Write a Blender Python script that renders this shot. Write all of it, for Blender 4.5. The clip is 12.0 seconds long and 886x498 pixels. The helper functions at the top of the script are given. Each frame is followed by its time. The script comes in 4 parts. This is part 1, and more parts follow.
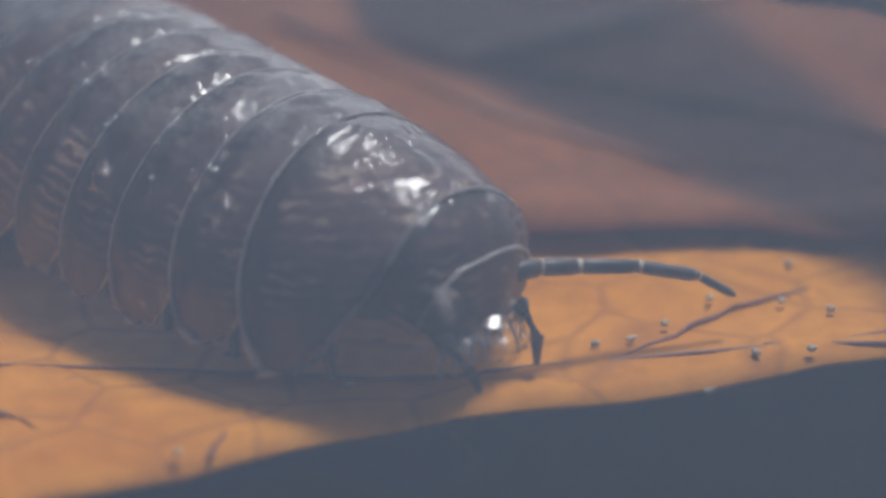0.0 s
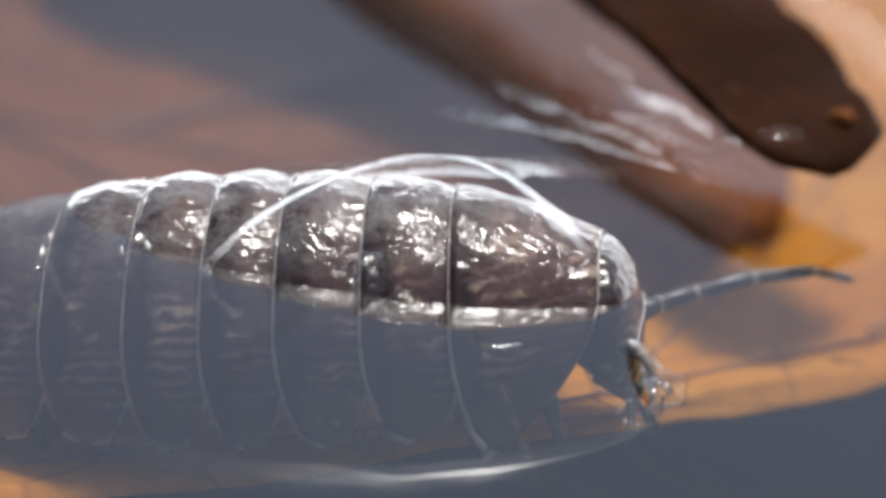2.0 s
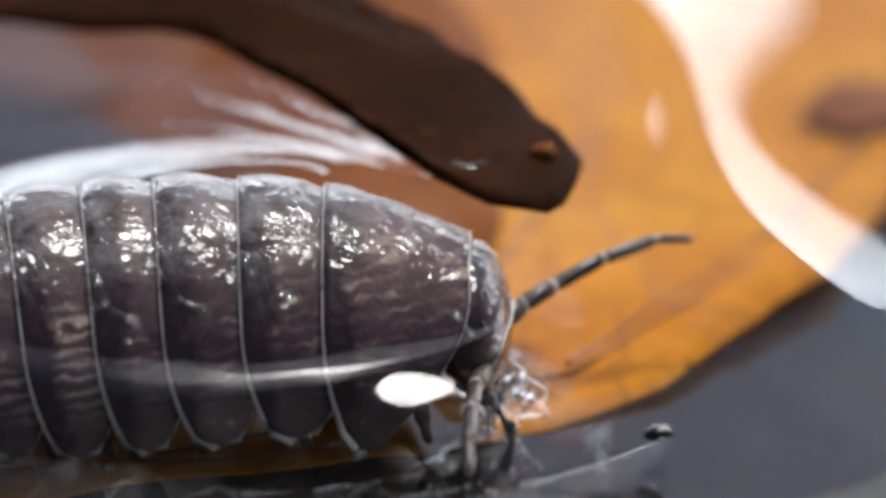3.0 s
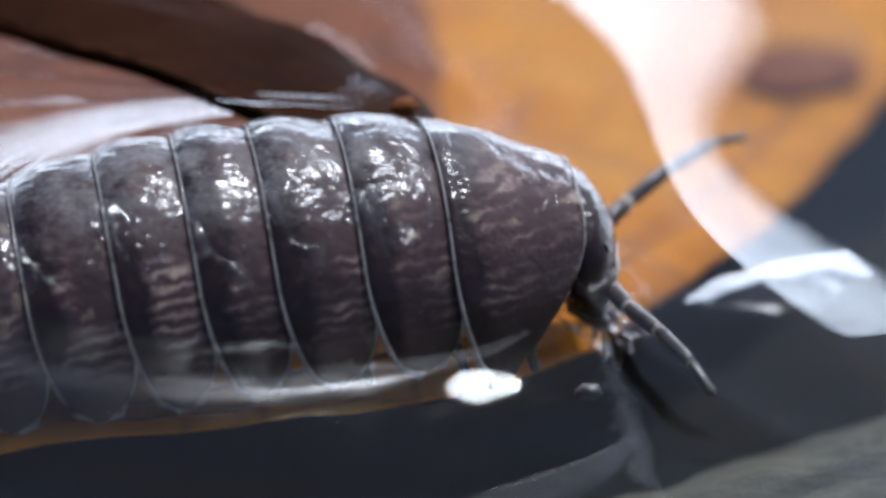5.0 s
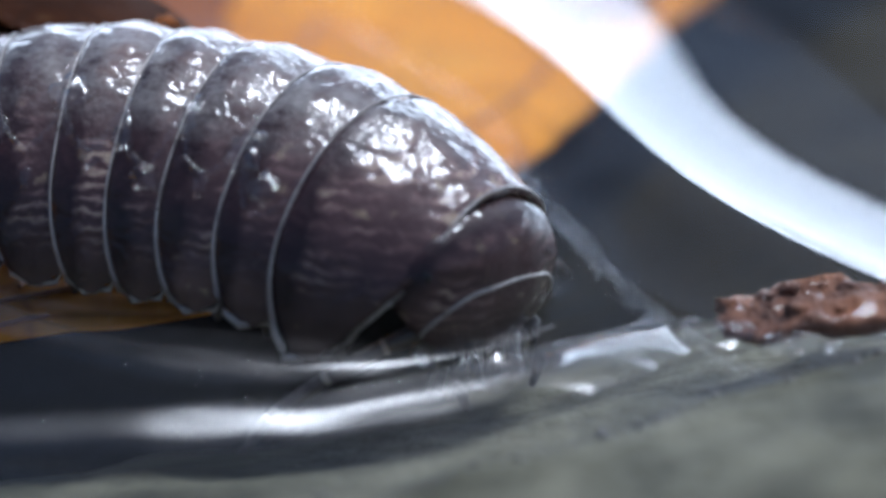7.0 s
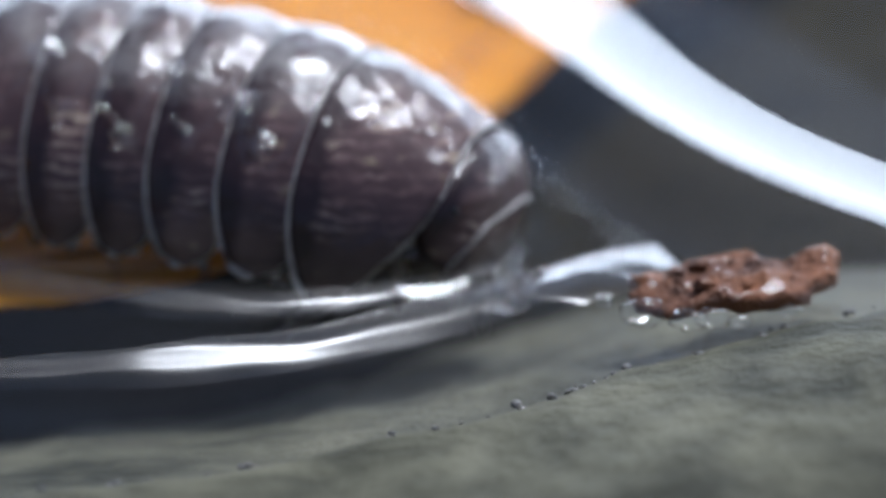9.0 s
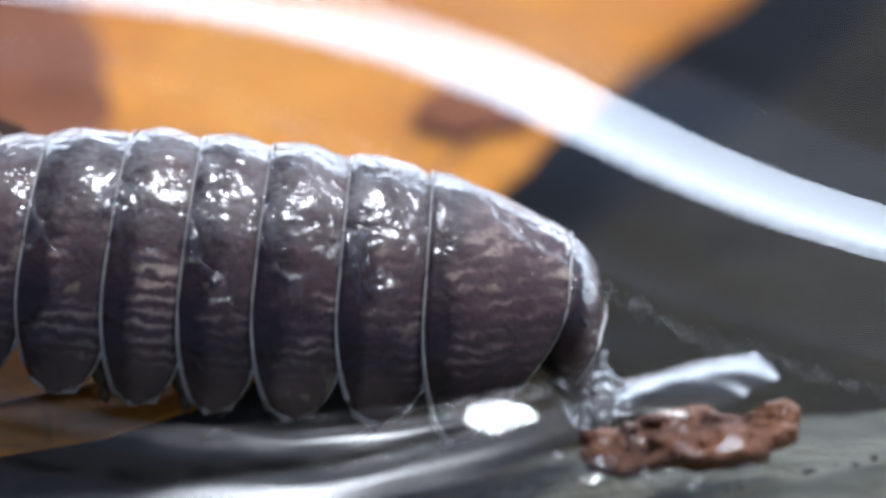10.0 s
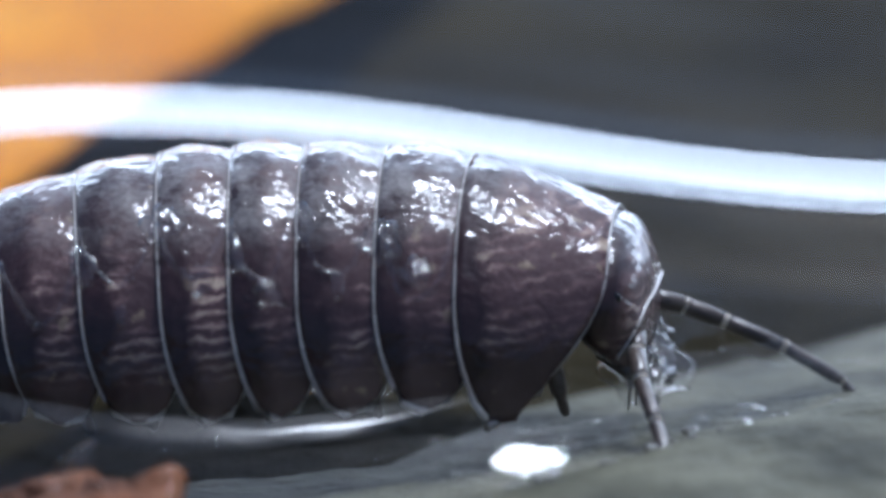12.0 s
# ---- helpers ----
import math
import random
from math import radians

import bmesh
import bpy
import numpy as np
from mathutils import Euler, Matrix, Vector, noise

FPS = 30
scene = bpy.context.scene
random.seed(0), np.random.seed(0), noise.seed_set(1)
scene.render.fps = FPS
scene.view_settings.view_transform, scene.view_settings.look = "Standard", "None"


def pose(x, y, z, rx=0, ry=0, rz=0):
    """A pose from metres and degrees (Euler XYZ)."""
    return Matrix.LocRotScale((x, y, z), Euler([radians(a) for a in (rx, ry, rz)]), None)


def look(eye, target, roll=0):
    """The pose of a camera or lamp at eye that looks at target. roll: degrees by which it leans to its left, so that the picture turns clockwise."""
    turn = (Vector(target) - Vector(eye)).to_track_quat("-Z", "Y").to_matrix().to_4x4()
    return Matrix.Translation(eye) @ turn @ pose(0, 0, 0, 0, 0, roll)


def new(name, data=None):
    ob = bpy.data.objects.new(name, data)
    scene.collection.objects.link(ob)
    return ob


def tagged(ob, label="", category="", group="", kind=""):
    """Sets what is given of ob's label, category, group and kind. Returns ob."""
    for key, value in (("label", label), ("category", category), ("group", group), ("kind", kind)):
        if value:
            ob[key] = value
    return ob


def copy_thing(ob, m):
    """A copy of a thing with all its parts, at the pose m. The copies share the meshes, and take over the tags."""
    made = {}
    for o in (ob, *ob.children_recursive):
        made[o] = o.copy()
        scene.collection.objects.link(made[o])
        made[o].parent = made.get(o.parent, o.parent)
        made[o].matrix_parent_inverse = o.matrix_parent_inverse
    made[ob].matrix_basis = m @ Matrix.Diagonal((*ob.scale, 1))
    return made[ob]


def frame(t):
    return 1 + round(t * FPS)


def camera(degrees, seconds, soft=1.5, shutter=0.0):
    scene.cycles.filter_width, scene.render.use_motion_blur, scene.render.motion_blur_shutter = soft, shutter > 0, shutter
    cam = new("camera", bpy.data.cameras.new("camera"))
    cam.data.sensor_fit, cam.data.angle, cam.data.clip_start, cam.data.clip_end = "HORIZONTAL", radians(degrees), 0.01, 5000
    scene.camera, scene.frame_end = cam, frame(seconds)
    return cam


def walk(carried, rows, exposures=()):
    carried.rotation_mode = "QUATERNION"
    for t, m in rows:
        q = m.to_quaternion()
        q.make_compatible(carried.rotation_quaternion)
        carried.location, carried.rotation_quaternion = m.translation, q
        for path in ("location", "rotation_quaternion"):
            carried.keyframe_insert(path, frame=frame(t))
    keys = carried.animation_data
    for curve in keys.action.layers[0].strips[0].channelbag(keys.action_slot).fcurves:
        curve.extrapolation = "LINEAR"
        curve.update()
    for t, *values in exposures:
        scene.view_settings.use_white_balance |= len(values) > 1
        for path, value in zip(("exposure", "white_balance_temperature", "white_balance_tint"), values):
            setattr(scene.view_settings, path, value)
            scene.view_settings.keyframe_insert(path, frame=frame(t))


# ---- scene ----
MM = 0.001
TILT = radians(22.0)          # how far the lens looks down
REACH = 110.0                 # lens to the animal's flank, mm
SIN, COS = math.sin(TILT), math.cos(TILT)

# time, sideways place and height of the view's centre across the line of sight, in mm
SLIDE = [
    (0, 6.94, -3.90),
    (0.5, 8.11, -3.57),
    (1, 8.80, -3.95),
    (1.2, 9.46, -3.71),
    (1.4, 10.17, -3.52),
    (1.5, 10.48, -3.37),
    (1.6, 10.79, -3.22),
    (1.8, 11.72, -2.85),
    (2, 12.98, -2.58),
    (2.2, 14.55, -2.31),
    (2.4, 16.08, -2.13),
    (2.5, 16.56, -2.09),
    (2.7, 17.29, -2.07),
    (4.3, 18.93, -2.22),
    (4.5, 19.28, -2.35),
    (5, 19.06, -2.71),
    (5.5, 19.08, -2.75),
    (6, 19.68, -2.82),
    (6.5, 21.87, -2.58),
    (7, 22.73, -4.03),
    (7.2, 23.20, -4.05),
    (8.8, 24.02, -4.58),
    (9, 23.97, -4.38),
    (9.5, 24.44, -3.26),
    (10, 24.84, -2.00),
    (10.5, 26.22, -1.42),
    (11, 28.12, -1.34),
    (11.5, 30.96, -1.38),
    (12, 34.19, -1.07),
]
CRAWL = [
    (0, 3.75, -10.7),
    (0.5, 5.52, -11.27),
    (1, 5.9, -12.4),
    (1.5, 7.8, -11.9),
    (2, 10.74, -12.05),
    (2.5, 12.63, -11.12),
    (4.5, 15.75, -9.98),
    (5, 16.3, -10.18),
    (5.5, 16.8, -10.39),
    (6, 17.81, -10.07),
    (6.5, 19.28, -9.69),
    (7, 19.33, -10.19),
    (9, 19.95, -9.2),
    (9.5, 20.85, -8.62),
    (10, 21.86, -9.13),
    (10.5, 24.23, -8.58),
    (11, 26.58, -8.1),
    (11.5, 29.53, -8.11),
    (12, 32.16, -6.7),
]
BEND = [
    (0, -48, 2.1, -2.4, 3),
    (0.5, -45.5, 2, -2.2, 3),
    (1, -23.5, 0.2, -4.6, 3.4),
    (1.5, -5.7, -0.1, 0.1, 2.4),
    (2, -7, 1.2, 3.9, 0),
    (2.5, 0.5, -1.4, 2.8, -0.4),
    (4.5, 7.7, -0.3, 4.7, -0.9),
    (5, 7.9, 0.8, 5.4, -1.5),
    (5.5, 7, 1, 3.4, -1.4),
    (6, -5.7, -1, 3.6, 0.3),
    (6.5, -13.1, -2.5, -6.9, -0.6),
    (7, -24.2, -5, -1.4, -0.8),
    (9, -19, -1.5, -2, -0.5),
    (9.5, -3.4, 0.5, -1.4, -0.2),
    (10, -3.1, 0.8, -4.7, 0.2),
    (10.5, -1, 1.4, -2.7, -0.3),
    (11, 3.6, 1.1, 0.5, 0.1),
    (11.5, 0.8, 0.1, 2, -0.4),
    (12, -3.4, -1.6, 3.6, -0.1),
]
# (CRAWL: time, x, y of the middle of the animal's belly, mm; BEND: time, heading, bend per mm, pitch, arch per mm, degrees)
# level of the water over the animal's foot line, mm
LEVEL = [(0, 5.2), (0.8, 5.0), (1.1, 4.4), (1.5, 3.2), (2.0, 2.45), (2.5, 1.9), (3.5, 1.5), (4.5, 1.1), (5.5, 0.7),
         (6.5, 0.25), (7.2, 0.15), (9, 0.1), (12, 0.08)]


def glide(rows, t):
    """The values of a table at t, smooth from row to row."""
    n = len(rows)
    i = max(0, min(n - 2, sum(1 for r in rows if r[0] <= t) - 1))

    def slope(j, c):
        a, b = max(0, j - 1), min(n - 1, j + 1)
        return (rows[b][c] - rows[a][c]) / (rows[b][0] - rows[a][0])
    t0, t1 = rows[i][0], rows[i + 1][0]
    h = t1 - t0
    s = min(1.0, max(0.0, (t - t0) / h))
    out = []
    for c in range(1, len(rows[0])):
        p, q, m, k = rows[i][c], rows[i + 1][c], slope(i, c) * h, slope(i + 1, c) * h
        out.append((2 * s**3 - 3 * s**2 + 1) * p + (s**3 - 2 * s**2 + s) * m + (3 * s**2 - 2 * s**3) * q + (s**3 - s**2) * k)
    return out


def mm(x, y, z, rx=0, ry=0, rz=0):
    """A pose from millimetres and degrees."""
    return pose(x * MM, y * MM, z * MM, rx, ry, rz)


def spot(u, v, z):
    """The place at height z (mm) whose sight line passes u, v hundredths of the view, measured at the start."""
    return (u / 113.0, (-v / 113.0 - z * COS) / SIN)


# ---- camera ----
cam = camera(7.22, 12.0, soft=3.6)
cam.data.dof.use_dof = True
cam.data.dof.focus_distance = 110.0 * MM
cam.data.dof.aperture_fstop = 62.0


# how far nearer than the animal's flank the focus lies, mm
FOCUS = [(0, 0.3), (2.0, 0.2), (4.5, 0.0), (7.2, 0.2), (8.8, 5.0), (9.1, 4.6), (9.5, 1.8), (10, 0.4), (12, 0.0)]


def eye_at(x, v, t):
    """The lens keeps its distance from the animal's flank."""
    depth = glide(CRAWL, t)[1] * COS - 1.6 - glide(FOCUS, t)[0]
    c = Vector((x, v * SIN, v * COS)) + (depth - REACH) * Vector((0, COS, -SIN))
    return Matrix.Translation(c * MM) @ pose(0, 0, 0, 90 - math.degrees(TILT))


walk(cam, [(t, eye_at(x, v, t)) for t, x, v in SLIDE],
     [(0, 0.15, 6100, 9), (1.2, 0.25, 6450, 10), (2.5, 0.08, 6400, 10), (4.5, -0.05, 5500, 10), (6, 0.2, 5750, 10), (7, 0.28, 5350, 10), (9.5, 0.4, 5600, 10), (10.5, 0.24, 5450, 10), (11, 0.28, 5450, 10), (12, 0.38, 5200, 10)])

# ---- world and light ----
world = bpy.data.worlds.new("sky")
scene.world = world
world.use_nodes = True
wn = world.node_tree.nodes
sky = wn.new("ShaderNodeTexSky")
sky.sky_type = "NISHITA"
sky.sun_disc = False
sky.sun_elevation, sky.sun_rotation = radians(66), radians(34)
sky.dust_density, sky.air_density = 4.0, 1.0
wn["Background"].inputs[1].default_value = 0.055
world.node_tree.links.new(sky.outputs[0], wn["Background"].inputs[0])
sun_data = bpy.data.lights.new("sun", "SUN")
sun_data.energy, sun_data.angle, sun_data.color = 2.5, radians(14), (1.0, 0.97, 0.93)
sun = new("sun", sun_data)
sun.matrix_world = look((0.02 + 0.22, 0.32, 0.92), (0.02, 0, 0))
# unseen area lamp added low behind the puddle, the bright source the water mirrors
back_lamp_data = bpy.data.lights.new("added_back_lamp", "AREA")
back_lamp_data.shape, back_lamp_data.size, back_lamp_data.size_y = "RECTANGLE", 1.10, 0.108
back_lamp_data.energy, back_lamp_data.color = 1.65, (0.93, 0.96, 1.0)
back_lamp = new("added_back_lamp", back_lamp_data)
back_lamp.matrix_world = look((0.12, 0.42, 0.062), (0.02, -0.01, 0.0))


# ---- materials ----
def material(name, rough=0.5, metal=0.0):
    m = bpy.data.materials.new(name)
    m.use_nodes = True
    b = m.node_tree.nodes["Principled BSDF"]
    b.inputs["Roughness"].default_value = rough
    b.inputs["Metallic"].default_value = metal
    return m, m.node_tree.nodes, m.node_tree.links, b


def noise_tex(nodes, links, scale, detail=4, rough=0.55, coord=None, stretch=None, distort=0.0):
    n = nodes.new("ShaderNodeTexNoise")
    n.inputs["Scale"].default_value, n.inputs["Detail"].default_value = scale, detail
    n.inputs["Roughness"].default_value, n.inputs["Distortion"].default_value = rough, distort
    if coord is not None:
        if stretch:
            mp = nodes.new("ShaderNodeMapping")
            mp.inputs["Scale"].default_value = stretch
            links.new(coord, mp.inputs[0])
            coord = mp.outputs[0]
        links.new(coord, n.inputs["Vector"])
    return n.outputs["Fac"]


def ramp(nodes, links, fac, stops):
    r = nodes.new("ShaderNodeValToRGB")
    els = r.color_ramp.elements
    while len(els) < len(stops):
        els.new(0.5)
    for e, (p, c) in zip(els, stops):
        e.position, e.color = p, (*c, 1)
    links.new(fac, r.inputs[0])
    return r.outputs[0]


def blend(nodes, links, fac, a, b, mode="MIX"):
    x = nodes.new("ShaderNodeMix")
    x.data_type, x.blend_type = "RGBA", mode
    for socket, v in ((x.inputs[0], fac), (x.inputs[6], a), (x.inputs[7], b)):
        if isinstance(v, (int, float)):
            socket.default_value = v
        elif isinstance(v, tuple):
            socket.default_value = (*v, 1)
        else:
            links.new(v, socket)
    return x.outputs[2]


def bump(nodes, links, bsdf, height, strength, distance):
    b = nodes.new("ShaderNodeBump")
    b.inputs["Strength"].default_value, b.inputs["Distance"].default_value = strength, distance
    links.new(height, b.inputs["Height"])
    links.new(b.outputs[0], bsdf.inputs["Normal"])


def coords(nodes, which="Object"):
    return nodes.new("ShaderNodeTexCoord").outputs[which]


def shell_material():
    """Dark slate-brown plate: a plain dark band along its rear, wavy pale mottling ahead of it, a grey sheen painted
    along its top, and a wet coat.
    """
    m, n, l, b = material("wet shell", 0.4)
    base = coords(n)
    info, apart, spread = n.new("ShaderNodeObjectInfo"), n.new("ShaderNodeVectorMath"), n.new("ShaderNodeMath")
    spread.operation, spread.inputs[1].default_value = "MULTIPLY", 0.09
    l.new(info.outputs["Random"], spread.inputs[0])
    l.new(base, apart.inputs[0])
    l.new(spread.outputs[0], apart.inputs[1])
    c = apart.outputs[0]
    sep = n.new("ShaderNodeSeparateXYZ")
    l.new(base, sep.inputs[0])
    band = n.new("ShaderNodeMapRange")
    band.inputs["From Min"].default_value, band.inputs["From Max"].default_value = 0.00042, 0.00066
    warp = n.new("ShaderNodeMath")
    warp.operation = "MULTIPLY_ADD"
    l.new(noise_tex(n, l, 1600, 2, 0.5, c), warp.inputs[0])
    warp.inputs[1].default_value = 0.0007
    l.new(sep.outputs["X"], warp.inputs[2])
    shift = n.new("ShaderNodeMath")
    shift.operation = "SUBTRACT"
    l.new(warp.outputs[0], shift.inputs[0])
    shift.inputs[1].default_value = 0.00035
    l.new(shift.outputs[0], band.inputs["Value"])
    mp = n.new("ShaderNodeMapping")
    mp.inputs["Scale"].default_value = (1000, 1000, 1000)
    l.new(c, mp.inputs[0])
    rows = n.new("ShaderNodeTexWave")
    rows.wave_type, rows.bands_direction = "BANDS", "Z"
    rows.inputs["Scale"].default_value, rows.inputs["Distortion"].default_value = 1.6, 5.2
    rows.inputs["Detail"].default_value, rows.inputs["Detail Scale"].default_value = 3.0, 2.2
    l.new(mp.outputs[0], rows.inputs["Vector"])
    patchy = noise_tex(n, l, 1900, 4, 0.65, c)
    amount = n.new("ShaderNodeMath")
    amount.operation = "MULTIPLY"
    l.new(rows.outputs["Fac"], amount.inputs[0])
    mask = ramp(n, l, noise_tex(n, l, 800, 3, 0.6, c), [(0.42, (0.2, 0.2, 0.2)), (0.60, (1.1, 1.1, 1.1))])
    l.new(blend(n, l, 1.0, patchy, mask, "MULTIPLY"), amount.inputs[1])
    waves = amount.outputs[0]
    fine = noise_tex(n, l, 9000, 3, 0.6, c)
    big = noise_tex(n, l, 420, 3, 0.5, c)
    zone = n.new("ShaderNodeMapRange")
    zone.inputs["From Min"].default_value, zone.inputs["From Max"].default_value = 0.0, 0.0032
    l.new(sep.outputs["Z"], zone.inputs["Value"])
    pale = ramp(n, l, waves, [(0.08, (0.095, 0.050, 0.050)), (0.28, (0.18, 0.105, 0.10)), (0.42, (0.33, 0.22, 0.19)), (0.62, (0.55, 0.43, 0.32))])
    plain = ramp(n, l, patchy, [(0.35, (0.022, 0.007, 0.009)), (0.7, (0.045, 0.017, 0.019))])
    heights = ramp(n, l, zone.outputs[0], [(0.15, (0, 0, 0)), (0.36, (1, 1, 1)), (0.70, (1, 1, 1)), (0.90, (0.15, 0.15, 0.15))])
    pale = blend(n, l, heights, ramp(n, l, big, [(0.35, (0.085, 0.05, 0.05)), (0.65, (0.16, 0.10, 0.09))]), pale)
    spots = ramp(n, l, noise_tex(n, l, 2600, 2, 0.5, c), [(0.66, (0, 0, 0)), (0.74, (1, 1, 1))])
    pale = blend(n, l, spots, pale, (0.30, 0.22, 0.15))
    col = blend(n, l, band.outputs[0], plain, pale)
    col = blend(n, l, 0.75, col, ramp(n, l, big, [(0.36, (0.50, 0.47, 0.50)), (0.62, (1, 1, 1))]), "MULTIPLY")
    # the wet film's grey sheen along the back, put into the colour
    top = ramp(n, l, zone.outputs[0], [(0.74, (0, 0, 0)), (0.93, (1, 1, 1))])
    sheen = ramp(n, l, noise_tex(n, l, 1500, 5, 0.7, c), [(0.40, (0, 0, 0)), (0.62, (0.9, 0.9, 0.9))])
    col = blend(n, l, blend(n, l, 1.0, top, sheen, "MULTIPLY"), col, (0.26, 0.24, 0.235))
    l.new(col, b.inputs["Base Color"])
    b.inputs["Specular IOR Level"].default_value = 0.2
    l.new(ramp(n, l, fine, [(0.3, (0.34, 0.34, 0.34)), (0.7, (0.6, 0.6, 0.6))]), b.inputs["Roughness"])
    b.inputs["Coat Weight"].default_value, b.inputs["Coat Roughness"].default_value = 1.0, 0.10
    b.inputs["Coat IOR"].default_value = 1.45
    bump(n, l, b, noise_tex(n, l, 3600, 6, 0.7, c), 0.5, 0.00012)
    film = n.new("ShaderNodeBump")
    film.inputs["Strength"].default_value, film.inputs["Distance"].default_value = 0.6, 0.00035
    l.new(noise_tex(n, l, 1000, 4, 0.55, c, (1.0, 1.0, 1.0), 0.5), film.inputs["Height"])
    l.new(film.outputs[0], b.inputs["Coat Normal"])
    return m


def plain_material(name, colour, other, scale, rough=0.4, coat=0.0, relief=0.3, depth=0.00005, shine=0.5):
    m, n, l, b = material(name, rough)
    c = coords(n)
    l.new(ramp(n, l, noise_tex(n, l, scale, 5, 0.6, c), [(0.35, colour), (0.65, other)]), b.inputs["Base Color"])
    b.inputs["Coat Weight"].default_value = coat
    b.inputs["Specular IOR Level"].default_value = shine
    bump(n, l, b, noise_tex(n, l, scale * 4, 4, 0.6, c), relief, depth)
    return m


def leaf_material(name, stops, vein, rough=0.42, coat=0.3, shine=0.25):
    m, n, l, b = material(name, rough)
    c = coords(n)
    col = ramp(n, l, noise_tex(n, l, 160, 6, 0.6, c), stops)
    fine = ramp(n, l, noise_tex(n, l, 1800, 4, 0.65, c), [(0.3, (0.72, 0.68, 0.62)), (0.65, (1.0, 1.0, 1.0))])
    col = blend(n, l, 0.8, col, fine, "MULTIPLY")
    v = n.new("ShaderNodeTexVoronoi")
    v.feature = "DISTANCE_TO_EDGE"
    v.inputs["Scale"].default_value = 420
    l.new(c, v.inputs["Vector"])
    edge = ramp(n, l, v.outputs["Distance"], [(0.0, (1, 1, 1)), (0.05, (0, 0, 0))])
    col = blend(n, l, ramp(n, l, edge, [(0.0, (0, 0, 0)), (1.0, (0.45, 0.45, 0.45))]), col, vein)
    spots = ramp(n, l, noise_tex(n, l, 900, 2, 0.5, c), [(0.70, (0, 0, 0)), (0.76, (0.8, 0.8, 0.8))])
    col = blend(n, l, spots, col, (0.10, 0.05, 0.02))
    l.new(col, b.inputs["Base Color"])
    b.inputs["Coat Weight"].default_value = coat
    b.inputs["Specular IOR Level"].default_value = shine
    bump(n, l, b, noise_tex(n, l, 1500, 5, 0.6, c), 0.4, 0.0001)
    return m


def water_material(name, rough=0.015, relief=0.0, rise=5.6, least=0.026):
    """A clear surface: it mirrors by its angle and lets the rest through."""
    m = bpy.data.materials.new(name)
    m.use_nodes = True
    n, l = m.node_tree.nodes, m.node_tree.links
    n.remove(n["Principled BSDF"])
    gloss, clear, mix = n.new("ShaderNodeBsdfGlossy"), n.new("ShaderNodeBsdfTransparent"), n.new("ShaderNodeMixShader")
    gloss.inputs["Roughness"].default_value = rough
    facing = n.new("ShaderNodeLayerWeight")
    facing.inputs["Blend"].default_value = 0.5
    power, scaled = n.new("ShaderNodeMath"), n.new("ShaderNodeMath")
    power.operation, scaled.operation = "POWER", "MULTIPLY_ADD"
    l.new(facing.outputs["Facing"], power.inputs[0])
    power.inputs[1].default_value = rise
    l.new(power.outputs[0], scaled.inputs[0])
    scaled.inputs[1].default_value, scaled.inputs[2].default_value = 1 - least, least
    l.new(scaled.outputs[0], mix.inputs[0])
    l.new(clear.outputs[0], mix.inputs[1])
    l.new(gloss.outputs[0], mix.inputs[2])
    l.new(mix.outputs[0], n["Material Output"].inputs["Surface"])
    if relief:
        bp = n.new("ShaderNodeBump")
        bp.inputs["Strength"].default_value, bp.inputs["Distance"].default_value = relief, 0.0002
        l.new(noise_tex(n, l, 220, 2, 0.5, coords(n)), bp.inputs["Height"])
        l.new(bp.outputs[0], gloss.inputs["Normal"])
    return m


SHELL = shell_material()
RIM = plain_material("pale shell rim", (0.60, 0.57, 0.54), (0.30, 0.26, 0.24), 1200, 0.3, 0.5)
BELLY = plain_material("grey belly", (0.10, 0.085, 0.075), (0.16, 0.13, 0.10), 1500, 0.45)
LIMB = plain_material("brown-grey limb", (0.040, 0.030, 0.028), (0.11, 0.085, 0.07), 2500, 0.35, 0.4)
JOINT = plain_material("pale joint", (0.62, 0.55, 0.45), (0.42, 0.36, 0.30), 4000, 0.35)
JAW = plain_material("yellowish mouthparts", (0.30, 0.20, 0.10), (0.14, 0.09, 0.06), 3000, 0.4)
EYE = plain_material("black eye", (0.006, 0.005, 0.005), (0.02, 0.015, 0.012), 9000, 0.15, 0.6)
BRISTLE = plain_material("pale bristle", (0.45, 0.42, 0.38), (0.3, 0.27, 0.24), 3000, 0.3)
OCHRE = leaf_material("ochre leaf", [(0.3, (0.58, 0.19, 0.012)), (0.55, (0.80, 0.33, 0.028)), (0.75, (0.83, 0.41, 0.055))], (0.30, 0.11, 0.03), 0.6, 0.0, 0.04)
BROWN = leaf_material("brown leaf", [(0.3, (0.15, 0.042, 0.010)), (0.55, (0.30, 0.105, 0.034)), (0.75, (0.38, 0.15, 0.056))], (0.16, 0.06, 0.025), 0.6, 0.0, 0.03)
DARK = leaf_material("dark soaked leaf", [(0.3, (0.012, 0.004, 0.001)), (0.55, (0.036, 0.011, 0.003)), (0.75, (0.075, 0.026, 0.009))], (0.02, 0.008, 0.004), 0.6, 0.0, 0.03)
MUD = plain_material("olive mud", (0.009, 0.009, 0.007), (0.022, 0.020, 0.014), 130, 0.8, 0.0, 0.6, 0.0004, 0.03)
STONE = plain_material("grey-green stone", (0.040, 0.040, 0.026), (0.15, 0.145, 0.10), 420, 0.7, 0.0, 0.6, 0.0003, 0.15)
WETSTONE = plain_material("wet dark grit", (0.05, 0.047, 0.04), (0.16, 0.15, 0.13), 900, 0.3, 0.5, 0.8, 0.0003)
